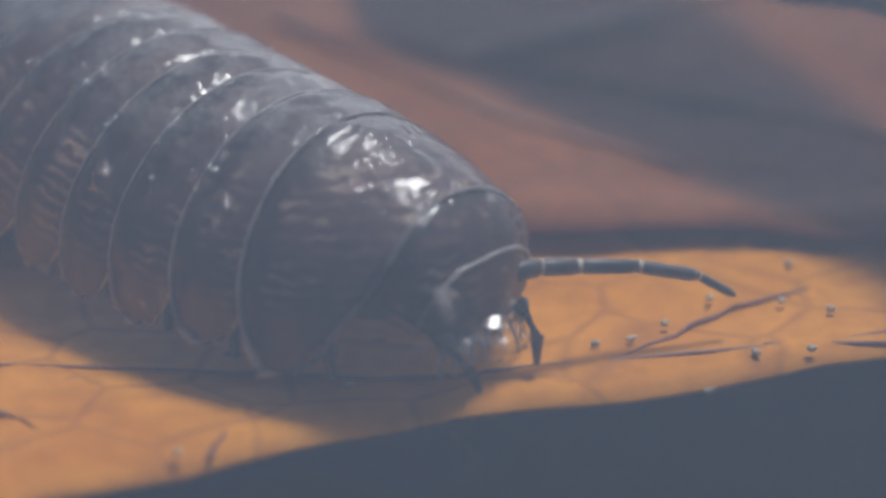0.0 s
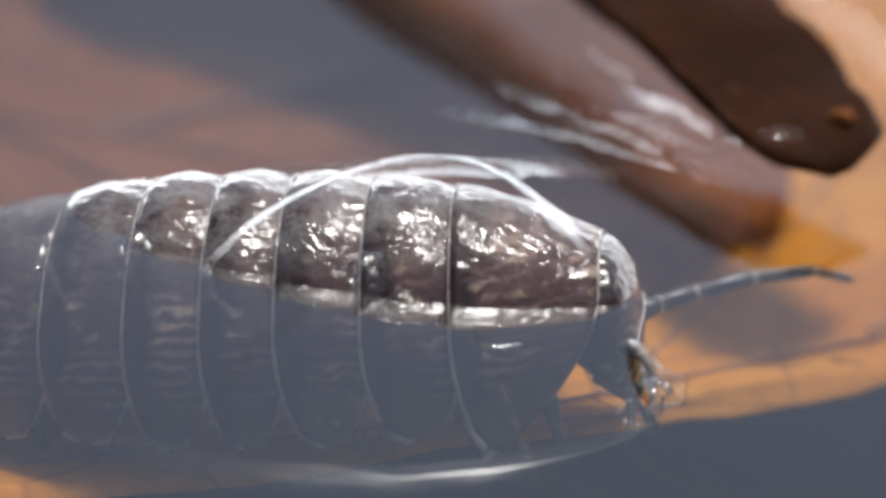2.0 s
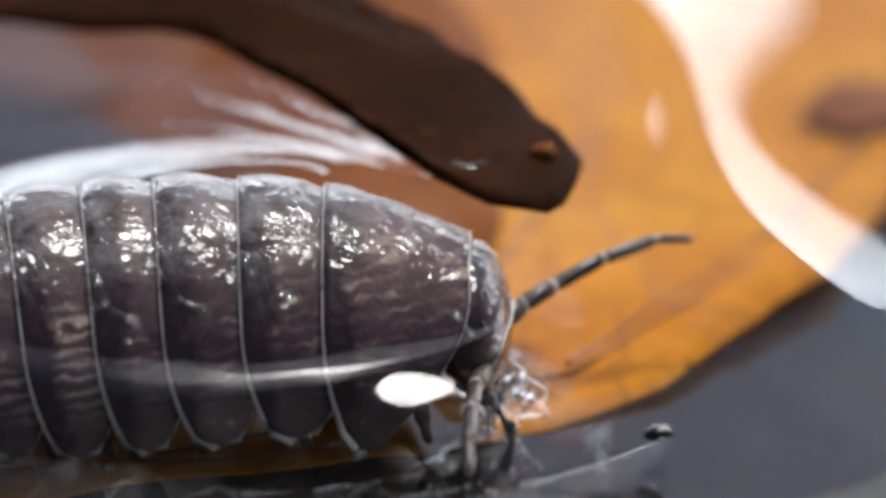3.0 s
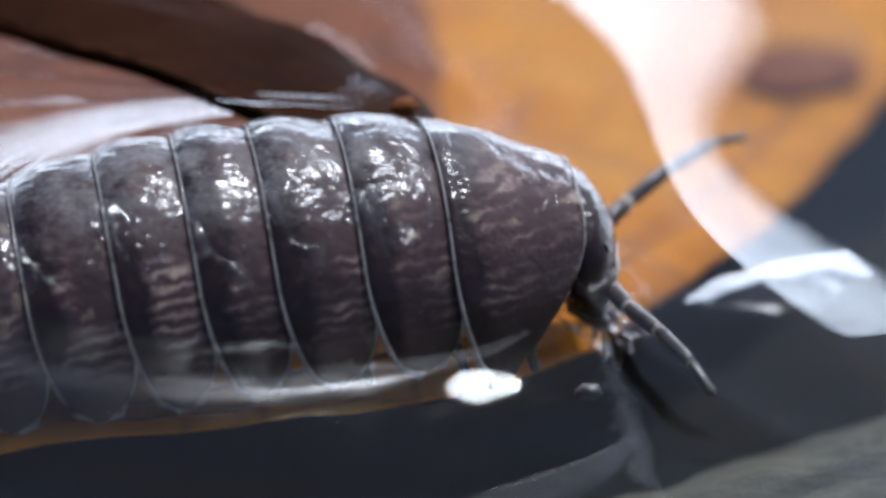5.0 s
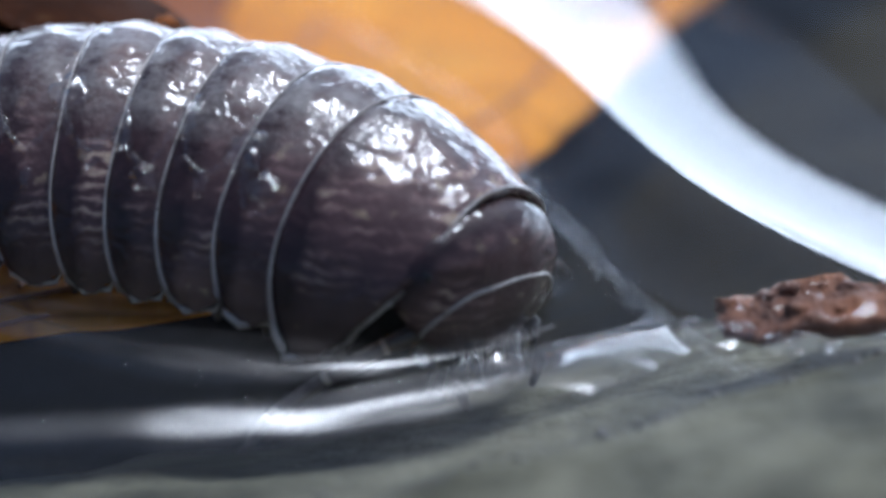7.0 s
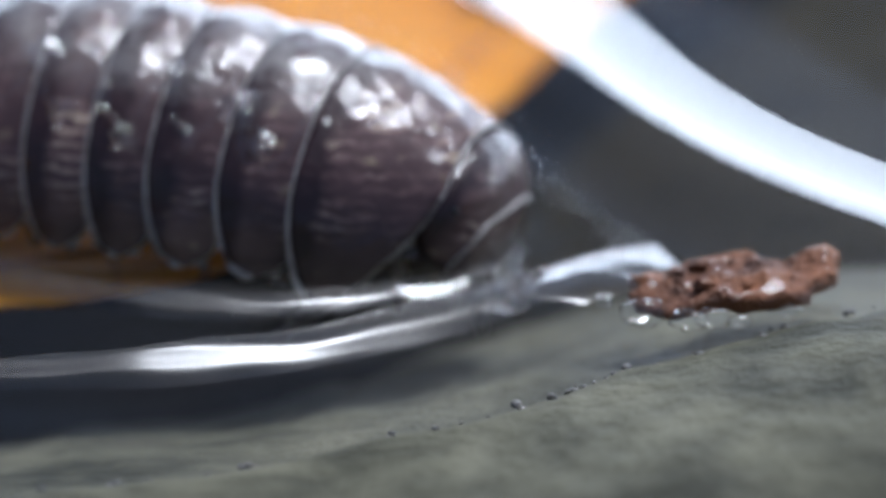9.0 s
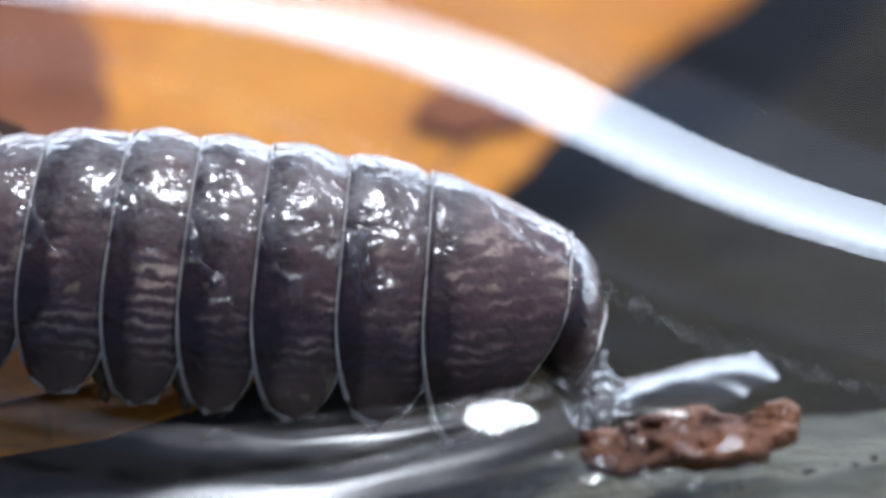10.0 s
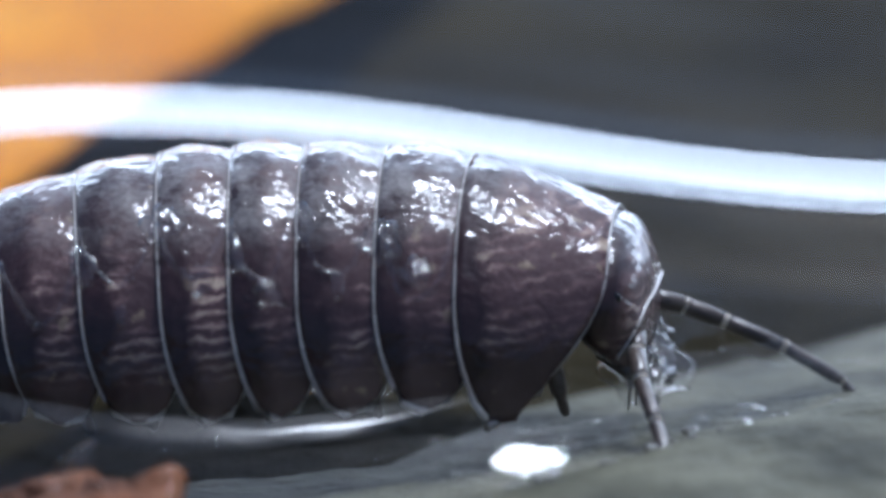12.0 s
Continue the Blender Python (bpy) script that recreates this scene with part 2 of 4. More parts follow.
SILT = plain_material("olive silt", (0.011, 0.009, 0.004), (0.032, 0.026, 0.011), 200, 0.8, 0.0, 0.6, 0.0004, 0.03)
BARK = plain_material("rust-brown bark", (0.075, 0.022, 0.007), (0.29, 0.105, 0.036), 900, 0.6, 0.15, 1.0, 0.0004)
VEIN = plain_material("leaf vein", (0.22, 0.07, 0.025), (0.30, 0.12, 0.04), 900, 0.5)
GRAIN = plain_material("pale sand grain", (0.62, 0.52, 0.38), (0.42, 0.32, 0.2), 4000, 0.3, 0.4)
WATER = water_material("water", 0.05, rise=2.15)
FILM = water_material("water film", 0.02)
ROUGH = water_material("ruffled water", 0.13, rise=5.2, least=0.03)
BAND = water_material("wrinkled water", 0.27, rise=5.0, least=0.06)
SLANT = water_material("slanting water", 0.18, rise=4.5)
CLING = water_material("clinging water", 0.10, rise=5.0, least=0.07)


# ---- building helpers ----
def part(name, bm, mat, parent=None, label="", at=None, smooth=True):
    """Links a bmesh, drawn in mm, as one mesh object."""
    bm.normal_update()
    me = bpy.data.meshes.new(name)
    for v in bm.verts:
        v.co *= MM
    bm.to_mesh(me)
    bm.free()
    me.materials.append(mat)
    if smooth:
        me.shade_smooth()
    ob = new(name, me)
    if parent is not None:
        ob.parent = parent
    if at is not None:
        ob.matrix_basis = at
    return tagged(ob, label) if label else ob


def grid_faces(bm, rows, close=False):
    """Quads between rows of vertices."""
    for a, b in zip(rows, rows[1:]):
        k = len(a)
        for i in range(k if close else k - 1):
            j = (i + 1) % k
            bm.faces.new((a[i], a[j], b[j], b[i]))


def tube(bm, points, radii, sides=8):
    """A tapered tube with rounded ends along points (mm)."""
    pts = [Vector(p) for p in points]
    rings = []
    for i, p in enumerate(pts):
        d = (pts[min(i + 1, len(pts) - 1)] - pts[max(i - 1, 0)]).normalized()
        a = d.orthogonal().normalized()
        b = d.cross(a)
        rings.append([bm.verts.new(p + radii[i] * (math.cos(2 * math.pi * k / sides) * a + math.sin(2 * math.pi * k / sides) * b)) for k in range(sides)])
    grid_faces(bm, rings, True)
    for ring, p, away in ((rings[0], pts[0], pts[0] - pts[1]), (rings[-1], pts[-1], pts[-1] - pts[-2])):
        tip = bm.verts.new(p + away.normalized() * radii[0 if ring is rings[0] else -1] * 0.6)
        for k in range(sides):
            bm.faces.new((ring[k], ring[(k + 1) % sides], tip))


def blob(bm, centre, size, rough=0.0, seg=16, rings=10, seed=0.0):
    """A rounded lump."""
    made = bmesh.ops.create_uvsphere(bm, u_segments=seg, v_segments=rings, radius=1.0)["verts"]
    for v in made:
        k = 1.0 + rough * noise.noise(v.co * 1.7 + Vector((seed, seed * 2, 0)))
        v.co = Vector((centre[0] + v.co.x * size[0] * k, centre[1] + v.co.y * size[1] * k, centre[2] + v.co.z * size[2] * k))


# ---- the ground, leaves and stone ----
def ground():
    bm = bmesh.new()
    xs = sorted(set([-250, -150, -90, 160, 250] + [-60 + 2.0 * i for i in range(91)]))
    ys = sorted(set([-250, -150, -90, 130, 250] + [-50 + 2.0 * i for i in range(71)]))
    rows = []
    for y in ys:
        row = []
        for x in xs:
            h = -3.2 + 0.5 * noise.noise(Vector((x * 0.09, y * 0.09, 3.0))) + 0.2 * noise.noise(Vector((x * 0.35, y * 0.35, 7.0)))
            row.append(bm.verts.new((x, y, h)))
        rows.append(row)
    grid_faces(bm, rows)
    ob = part("ground", bm, MUD)
    tagged(ob, "olive-brown mud at the bottom of a shallow puddle", "mud", kind="structure")


def sheet(name, outline, mat, thick, height, label, vein_from=None, step=0.9):
    """A leaf: a thin plate inside an outline of (x, y), with height(x, y), a rolled edge and a raised midrib."""
    pts = [Vector((x, y)) for x, y in outline]
    n = len(pts)

    def point(i, s):
        p0, p1, p2, p3 = (pts[(i + k) % n] for k in (-1, 0, 1, 2))
        return 0.5 * (2 * p1 + (p2 - p0) * s + (2 * p0 - 5 * p1 + 4 * p2 - p3) * s * s + (3 * p1 - p0 - 3 * p2 + p3) * s**3)
    border = []
    for i in range(n):
        k = max(2, int((pts[(i + 1) % n] - pts[i]).length / step))
        border += [point(i, j / k) for j in range(k)]
    border = [p + Vector((noise.noise(Vector((p.x * 0.9, p.y * 0.9, 1.0))), noise.noise(Vector((p.x * 0.9, p.y * 0.9, 5.0))))) * 0.25 for p in border]
    mid = sum(border, Vector((0, 0))) / len(border)
    bm = bmesh.new()
    rings_top, rings_low = [], []
    steps = [1.0, 0.985, 0.96, 0.93, 0.89, 0.85, 0.8, 0.75, 0.7, 0.64, 0.58, 0.5, 0.42, 0.34, 0.26, 0.18, 0.1, 0.03]
    for f in steps:
        top, low = [], []
        for p in border:
            q = mid + (p - mid) * f
            h = height(q.x, q.y) + 0.12 * noise.noise(Vector((q.x * 0.5, q.y * 0.5, 2.0))) + 0.05 * noise.noise(Vector((q.x * 1.6, q.y * 1.6, 9.0)))
            edge = 0.5 * thick if f == 1.0 else 0.0
            top.append(bm.verts.new((q.x, q.y, h - edge)))
            low.append(bm.verts.new((q.x, q.y, h - thick + edge * 0.6)))
        rings_top.append(top)
        rings_low.append(low)
    grid_faces(bm, rings_top, True)
    grid_faces(bm, rings_low[::-1], True)
    m = len(border)
    for i in range(m):
        j = (i + 1) % m
        bm.faces.new((rings_top[0][j], rings_top[0][i], rings_low[0][i], rings_low[0][j]))
    bm.faces.new(rings_top[-1])
    bm.faces.new(rings_low[-1][::-1])
    bmesh.ops.recalc_face_normals(bm, faces=bm.faces)
    return tagged(part(name, bm, mat), label, "leaf")


LEAF_Z = -0.75


def ochre_leaf():
    near = [(-900, 1050), (100, 858), (700, 735), (1100, 692), (1568, 620), (1900, 585), (2300, 520), (2655, 315), (2850, 175), (3010, 0),
            (3300, -220), (3470, -340), (3900, -760)]
    out = [spot(u, v, LEAF_Z) for u, v in near]
    out += [(28, 40), (8, 52), (-14, 48), (-30, 25), (-26, -5)]
    leaf = sheet("leaf", out, OCHRE, 0.3, lambda x, y: LEAF_Z, "large ochre-orange fallen leaf lying soaked under the water")
    for pts in ([(-4, -13), (6, -14.0), (13, -12.5), (20, -9), (24, -3)], [(9.5, -13.4), (11.6, -11.0), (13.0, -10.2)], [(12.0, -12.6), (14.5, -12.5), (17, -11.6)],
                [(1.0, -16.2), (-0.5, -14.6), (-1.2, -12.4)], [(0.2, -15.4), (-1.8, -15.8)], [(3.4, -17.0), (3.6, -15.9)], [(16, -10.5), (19, -4), (21, 3)], [(20, -8.6), (24, -2), (27, 6)]):
        rib_bm = bmesh.new()
        fine = [Vector(p).lerp(Vector(q), k / 6) for p, q in zip(pts, pts[1:]) for k in range(6)]
        tube(rib_bm, [(p.x + 0.12 * noise.noise(Vector((p.x * 2, p.y * 2, 0))), p.y + 0.12 * noise.noise(Vector((p.x * 2, p.y * 2, 4))), LEAF_Z + 0.01) for p in fine], [0.045] * len(fine), 6)
        part("vein", rib_bm, VEIN, leaf, "reddish-brown vein")
    return leaf


def brown_leaf():
    z = -0.25
    near = [(-600, 330), (300, 330), (900, 400), (1250, 385), (1600, 395), (1880, 330), (2060, 235), (2140, 190)]
    out = [spot(u, v, z) for u, v in near] + [(18.5, 6), (14, 16), (4, 26), (-10, 30), (-22, 18)]
    leaf = sheet("leaf", out, BROWN, 0.3, lambda x, y: z + 0.12 * math.sin(x * 0.4 + y * 0.25) + 0.02 * (y + 8), "dull brown fallen leaf under water, overlapping the ochre one")
    for pts in ([(-14, 10), (-4, 4), (6, -1), (13, -4), (17.5, -6.5)], [(0, 2), (5, 5), (9, 9)], [(7, -1.5), (12, 2), (15, 6)], [(4, 0), (8, -4.5), (11, -6.5)]):
        bm = bmesh.new()
        tube(bm, [(x, y, z + 0.12 * math.sin(x * 0.4 + y * 0.25) + 0.02 * (y + 8) + 0.03) for x, y in pts], [0.09 - 0.012 * k for k in range(len(pts))], 8)
        part("vein", bm, VEIN, leaf, "dark raised rib")


def dark_leaf():
    """The curled soaked tip that stands out of the water behind the path."""
    z = 2.5
    out = [spot(u, v, z - 0.038 * max(0.0, 17 - u / 113.0) ** 1.6) for u, v in [(500, -200), (1000, -180), (1400, -150), (1640, -120), (1850, -30), (1980, 60), (2087, 125), (2200, 122), (2268, 70), (2235, 5),
                                      (2140, -60), (2000, -125), (1850, -220), (1500, -420), (900, -560), (400, -520)]]
    leaf = sheet("leaf", out, DARK, 0.22, lambda x, y: z + 0.16 * (y + 9) - 0.060 * max(0, 17 - x) ** 1.6 - 0.10 * max(0, x - 18.2) ** 2,
                 "dark brown curled leaf tip standing out of the water", step=0.5)
    for k, (u, v, r) in enumerate([(2117, -35, 0.30), (2160, -8, 0.18), (2085, -62, 0.20), (2205, 30, 0.15)]):
        bm = bmesh.new()
        x, y = spot(u, v, 2.8)
        blob(bm, (x, y, 2.62), (r * 1.3, r * 0.9, r * 0.8), 1.1, 14, 9, k)
        part("crumb", bm, BROWN, leaf, "pinkish-brown torn crumb at the tip")
    return leaf


def blotch():
    """A rotten black-brown scrap on the ochre leaf."""
    out = [spot(u, v, LEAF_Z + 0.2) for u, v in [(2745, -45), (2800, -85), (2880, -100), (2960, -95), (2990, -60), (2960, -25), (2900, -10), (2840, 5), (2780, -15)]]
    sheet("leaf_scrap", out, BROWN, 0.12, lambda x, y: LEAF_Z + 0.25, "brown rotten leaf scrap lying on the ochre leaf", step=0.4)


def silt_bank():
    """The soft olive bank between leaf and stone."""
    z = -1.9
    out = [spot(u, v, z) for u, v in [(2350, 800), (2500, 600), (2800, 300), (3250, 60), (3700, -250), (4300, -700), (5600, -700), (6400, 100), (5200, 500), (4300, 750), (3500, 900), (2600, 1000)]]
    bank = sheet("silt_bank", out, SILT, 0.3, lambda x, y: z + 0.2 * math.sin(0.5 * x + 0.3 * y) - 0.22 * max(0.0, 30 - x) ** 1.2, "soft olive-brown silt under the water beside the stone", step=0.8)
    tagged(bank, "soft olive-brown silt under the water beside the stone", "silt")


def stone():
    """The pale stone that the animal climbs towards."""
    bm = bmesh.new()
    edge = [(1500, 900), (1924, 832), (2224, 795), (2824, 718), (3124, 658), (3492, 598), (3930, 545), (4282, 445), (4650, 370), (5300, 200), (6300, 0)]
    pts = [Vector(spot(u, v, 0.25)) for u, v in edge]
    fine = []
    for a, b in zip(pts, pts[1:]):
        for k in range(10):
            fine.append(a.lerp(b, k / 10))
    rows = []
    for d, h in ((-9.0, -3.9), (-8.0, -2.5), (-6.0, -1.75), (-4.6, -1.35), (-3.4, -1.0), (-2.2, -0.7), (-1.2, -0.42), (-0.7, -0.2), (-0.35, 0.05), (0, 0.2), (0.4, 0.32), (0.9, 0.42), (1.6, 0.52), (2.6, 0.6), (4, 0.66), (6, 0.5), (9, -0.1), (14, -2.0), (20, -4)):
        rows.append([bm.verts.new((p.x + 0.25 * d, p.y - d, h - 0.9 * min(1.0, max(0.0, (30 - p.x) / 8)) + 0.12 * noise.noise(Vector((p.x * 0.8, d * 0.8, 4.0))) + 0.05 * noise.noise(Vector((p.x * 3, d * 3, 1.0))))) for p in fine])
    grid_faces(bm, rows)
    bmesh.ops.recalc_face_normals(bm, faces=bm.faces)
    ob = tagged(part("stone", bm, STONE), "pale grey-green flat stone rising out of the puddle", "stone")
    gm = bmesh.new()
    for k in range(260):
        p = fine[random.randrange(8, len(fine) - 1)]
        d = random.uniform(-0.9, 0.35)
        s = random.uniform(0.03, 0.1)
        blob(gm, (p.x + random.uniform(-.3, .3), p.y - d, 0.10 + 0.25 * d - 0.9 * min(1.0, max(0.0, (30 - p.x) / 8))), (s, s, s * 0.7), 0.4, 6, 4, k)
    part("grit", gm, WETSTONE, ob, "dark wet grit along the stone's edge")


# ---- the water ----
def face_up(bm):
    """Turns an open sheet's faces to the sky."""
    bm.normal_update()
    down = [f for f in bm.faces if f.normal.z < 0]
    bmesh.ops.reverse_faces(bm, faces=down)


def water_sheet():
    """The open surface, with faint long ripples."""
    bm = bmesh.new()
    xs = sorted(set([-230, -100, -60, 90, 130, 230] + [-30 + 0.75 * i for i in range(121)]))
    ys = sorted(set([-230, -100, -60, -40, 60, 120, 230] + [-26 + 0.25 * i for i in range(64)] + [-10 + 0.75 * i for i in range(60)]))
    rows = []
    for y in ys:
        row = []
        for x in xs:
            h = 0.010 * noise.noise(Vector((x * 0.12, y * 0.3, 0.0))) * (abs(x) < 90)
            near = max(0.0, -13.5 + 0.12 * (x - 26) - y) if y > -45 else 0.0
            side = min(1.0, max(0.0, (x - 20.0) / 6.0)) * min(1.0, max(0.0, (70.0 - x) / 20.0))
            h += side * (-0.15 * min(near, 9.0) + 0.014 * math.sin(near * 4.4 + 0.5 * math.sin(x * 0.5)) * min(1.0, near) * math.exp(-near / 6))
            row.append(bm.verts.new((x, y, h)))
        rows.append(row)
    grid_faces(bm, rows)
    ob = part("water", bm, WATER)
    ob.visible_shadow = False
    return tagged(ob, "still clear puddle water mirroring the pale sky", "water", kind="structure")


# the fall of the drawn-up water: how far out each stretch ends and how steep it is; the gentle ones catch the added
# lamp
TERRACES = [(0.3, 0.05), (0.95, 0.14), (1.5, 0.46), (1.8, 0.16), (2.3, 0.44), (2.55, 0.18), (3.1, 0.44), (3.35, 0.2), (4.0, 0.42), (4.2, 0.22), (4.9, 0.4), (5.3, 0.28), (9.5, 0.0)]


def terraced():
    """Heights of the drawn-up water every 0.05 mm outward, its steps softened."""
    slopes = [next((q for e, q in TERRACES if 0.05 * k < e), 0.0) for k in range(200)]
    soft = [sum(slopes[max(0, min(199, k + j))] * w for j, w in ((-2, 1), (-1, 2), (0, 3), (1, 2), (2, 1))) / 9 for k in range(200)]
    h = [0.0]
    for q in reversed(soft):
        h.append(h[-1] + 0.05 * q)
    return h[::-1]


STEPS = terraced()


def drawn_up(d):
    """The dome's flank, d mm out: terraces that run out into the flat."""
    f = min(198.9, max(0.0, d) / 0.05)
    k = int(f)
    return STEPS[k] + (STEPS[k + 1] - STEPS[k]) * (f - k) - 0.02


def skirt_height(d, x, y):
    """Highest over the back, sinking to the rear and towards the head."""
    wave = 0.10 * noise.noise(Vector((x * 0.35, y * 0.35, 5.0)))
    ahead = 0.5 + 0.5 * math.cos(math.pi * min(1.0, max(0.0, (x - 0.2) / (3.8 + 0.4 * d))))
    return drawn_up(d + wave * min(1.0, d)) * ahead - 0.07 * max(0.0, -x - 0.5) ** 1.5 * max(0.0, 1 - d / 9.0) - 0.4 * max(0.0, x - 1.4) ** 1.3


def rippled(d, x, y):
    """Pressed down beside the belly, then a rim, a hollow and a second rim, dying away."""
    w = noise.noise(Vector((x * 0.22, y * 0.22, 3.0)))
    q = d + 0.5 * w
    vary = (0.75 + 0.5 * noise.noise(Vector((x * 0.3, y * 0.3, 8.0)))) * min(1.0, max(0.15, (10.5 - x) / 4.0))
    near = min(1.0, max(0.0, (0.5 - y) / 2.5))
    near *= near * (3 - 2 * near)
    h = 0.06 * vary * math.sin(2 * math.pi * (q - 0.45) / 3.0) * math.exp(-d / 9.0) * (1 - 0.6 * near)
    h += 0.008 * math.sin(q * 7.0 + 2.0 * w) * math.exp(-d / 4.0) + 0.010 * math.sin(q * 11.5 + 5.0 * w) * math.exp(-d / 2.5) + 0.45 * math.exp(-d / 0.25)
    fall = 0.6 * (1 - math.exp(-d / 4.0)) + 0.36 * vary * (0.5 + 0.5 * min(1.0, max(0.0, (x - 0.5) / 3.5))) / (1 + math.exp(-(q - 1.9) / 0.22)) + 0.15 * vary / (1 + math.exp(-(q - 3.4) / 0.18)) + 0.26 * vary / (1 + math.exp(-(q - 5.0) / 0.3)) - (0.07 + 0.05 * min(1.0, max(0.0, (3 - x) / 6))) * min(8.0, max(0.0, d - 6))
    return h + near * (0.25 - 0.45 * fall)


def ringed(name, a, b, reach, height, label, rings=46, span=None, mat=FILM):
    """Water round the animal: rings of an oval, at the height that height(d, x, y) gives d mm out."""
    bm = bmesh.new()
    rows = []
    for k in range(rings):
        d = reach * (k / (rings - 1)) ** 1.7
        ring = []
        for i in range(220):
            w = 2 * math.pi * i / 220 if span is None else radians(span[0] + (span[1] - span[0]) * i / 219)
            c, q = math.cos(w), math.sin(w)
            x, y = (a + d) * c, (b + d) * q * (1 - 0.22 * max(0.0, c) ** 2 * max(0.0, 1 - d / 9.0))
            ring.append(bm.verts.new((x, y, height(d, x, y))))
        rows.append(ring)
    grid_faces(bm, rows, span is None)
    face_up(bm)
    ob = part(name, bm, mat)
    ob.visible_shadow = False
    return tagged(ob, label, "water")


def crescent(name, line, wide, label, parent=None, turned=1, mat=None):
    """A low rim of water along line(u), u from 0 to 1: rounded, falling to the near side, where it catches the sun
    (or, of another water, rising to it, where it catches the added lamp)."""
    bm = bmesh.new()
    rows = []
    for i in range(91):
        u = i / 90
        p, q = Vector(line(u)), Vector(line(min(1.0, u + 0.01))) - Vector(line(max(0.0, u - 0.01)))
        side = Vector((q.y, -q.x)).normalized() * turned
        w = wide(u) * max(0.03, math.sin(math.pi * u)) ** 0.6
        row = []
        for k in range(30):
            f = k / 29
            h = 0.42 * (1 - (max(0.0, f - 0.15) / 0.85) ** 2) * min(1.0, 0.6 + f * 2.6) + 0.012 * math.sin(15 * f + 3 * math.sin(5 * u))
            if mat:
                h = 0.15 * f if f < 0.8 else 0.12 * math.cos(math.pi * (f - 0.8) / 0.4)
            at = p + side * (w * (f - 0.36) + 0.12 * noise.noise(Vector((u * 7, f * 2, 4.0))))
            row.append(bm.verts.new((at.x, at.y, h * w * (1 - 0.4 * u ** 3 * (turned > 0)) * (0.9 + 0.2 * noise.noise(Vector((u * 9, 2.0, f)))))))
        rows.append(row)
    grid_faces(bm, rows)
    face_up(bm)
    ob = part(name, bm, mat or BAND, parent)
    ob.visible_shadow = False
    return ob if parent else tagged(ob, label, "water")


def inner_rim():
    """The rim of water along the animal's belly."""
    return crescent("belly_ripple", lambda u: (-6.5 + 10.5 * u, 3.6 * abs(2 * u - 1.1) ** 2.2 * (1.0 if u < 0.55 else 0.8)), lambda u: 0.75, "thin grey rim of water along the animal's belly")


def outer_rim():
    """The broad rim before it, which runs on past the head."""
    return crescent("water_ripple", lambda u: (-7.5 + 13.2 * u, -2.9 - 0.3 * u + 6.0 * u ** 3.2), lambda u: 0.9 + 0.9 * u ** 3, "broad pale ripple that brightens past the animal's head")


def flare():
    """The bright end of the ripple: an added shallow slant of water that mirrors the lamp behind."""
    bm = bmesh.new()
    rows = []
    for i in range(41):
        u = -1 + i / 20
        row = []
        for k in range(25):
            q = -1 + k / 12
            w = 1.0 * math.sqrt(max(0.0, 1.001 - u * u)) * (1 + 0.25 * noise.noise(Vector((u * 2.0, q, 7.0))))
            x, y = 1.15 * u + 0.83 * w * q, 1.6 * u + 0.25 * u * u - 0.56 * w * q
            row.append(bm.verts.new((x, y, -0.12 * y - 0.20 * q * q - 0.16 * u * u + 0.012 * noise.noise(Vector((x * 1.8, y * 1.8, 2.0))))))
        rows.append(row)
    grid_faces(bm, rows)
    face_up(bm)
    ob = tagged(part("water_glint", bm, SLANT), "bright slanting end of a ripple past the animal's head", "water")
    ob.visible_shadow = False
    return ob


def water_collar():
    """The bright line of water round the back where it breaks the surface: a narrow strip of one even slope."""
    knots = [Vector(p) for p in ((0.05, -0.8), (0, 0), (-0.50, 2.6), (-1.25, 5.1), (-2.25, 6.6), (-3.6, 5.9), (-5.0, 3.2), (-5.9, -0.3), (-6.3, -2.4))]
    bm = bmesh.new()
    rows = []
    for i in range(1, 7):
        a, b, c, d = knots[i - 1:i + 3]
        for k in range(16):
            f = k / 16
            p = 0.5 * (2 * b + (c - a) * f + (2 * a - 5 * b + 4 * c - d) * f * f + (3 * b - a - 3 * c + d) * f ** 3)
            q = 0.5 * ((c - a) + 2 * (2 * a - 5 * b + 4 * c - d) * f + 3 * (3 * b - a - 3 * c + d) * f * f)
            side = Vector((q.y * 0.255, -q.x)).normalized()
            u = (i - 1 + f) / 6
            w = (0.045 + 0.085 * math.exp(-((u - 0.14) / 0.13) ** 2) + 0.05 * math.exp(-((u - 0.84) / 0.1) ** 2)) * min(1.0, 5 * u + 0.05, 4 * (1.01 - u)) * (1 + 0.6 * noise.noise(Vector((u * 11, 0, 4.0))))
            row = []
            for j in range(13):
                e = -1 + j / 6
                x, y = p.x + side.x * w * e, p.y + side.y * w * e / 0.255
                row.append(bm.verts.new((x, y, -0.13 * y - 0.35 * w * e * e + 0.012 * noise.noise(Vector((x * 2.0, y * 0.9, 6.0))))))
            rows.append(row)
    grid_faces(bm, rows)
    face_up(bm)
    ob = tagged(part("water_collar", bm, SLANT), "bright line of water where the animal's back breaks the surface", "water")
    ob.visible_shadow = False
    return ob


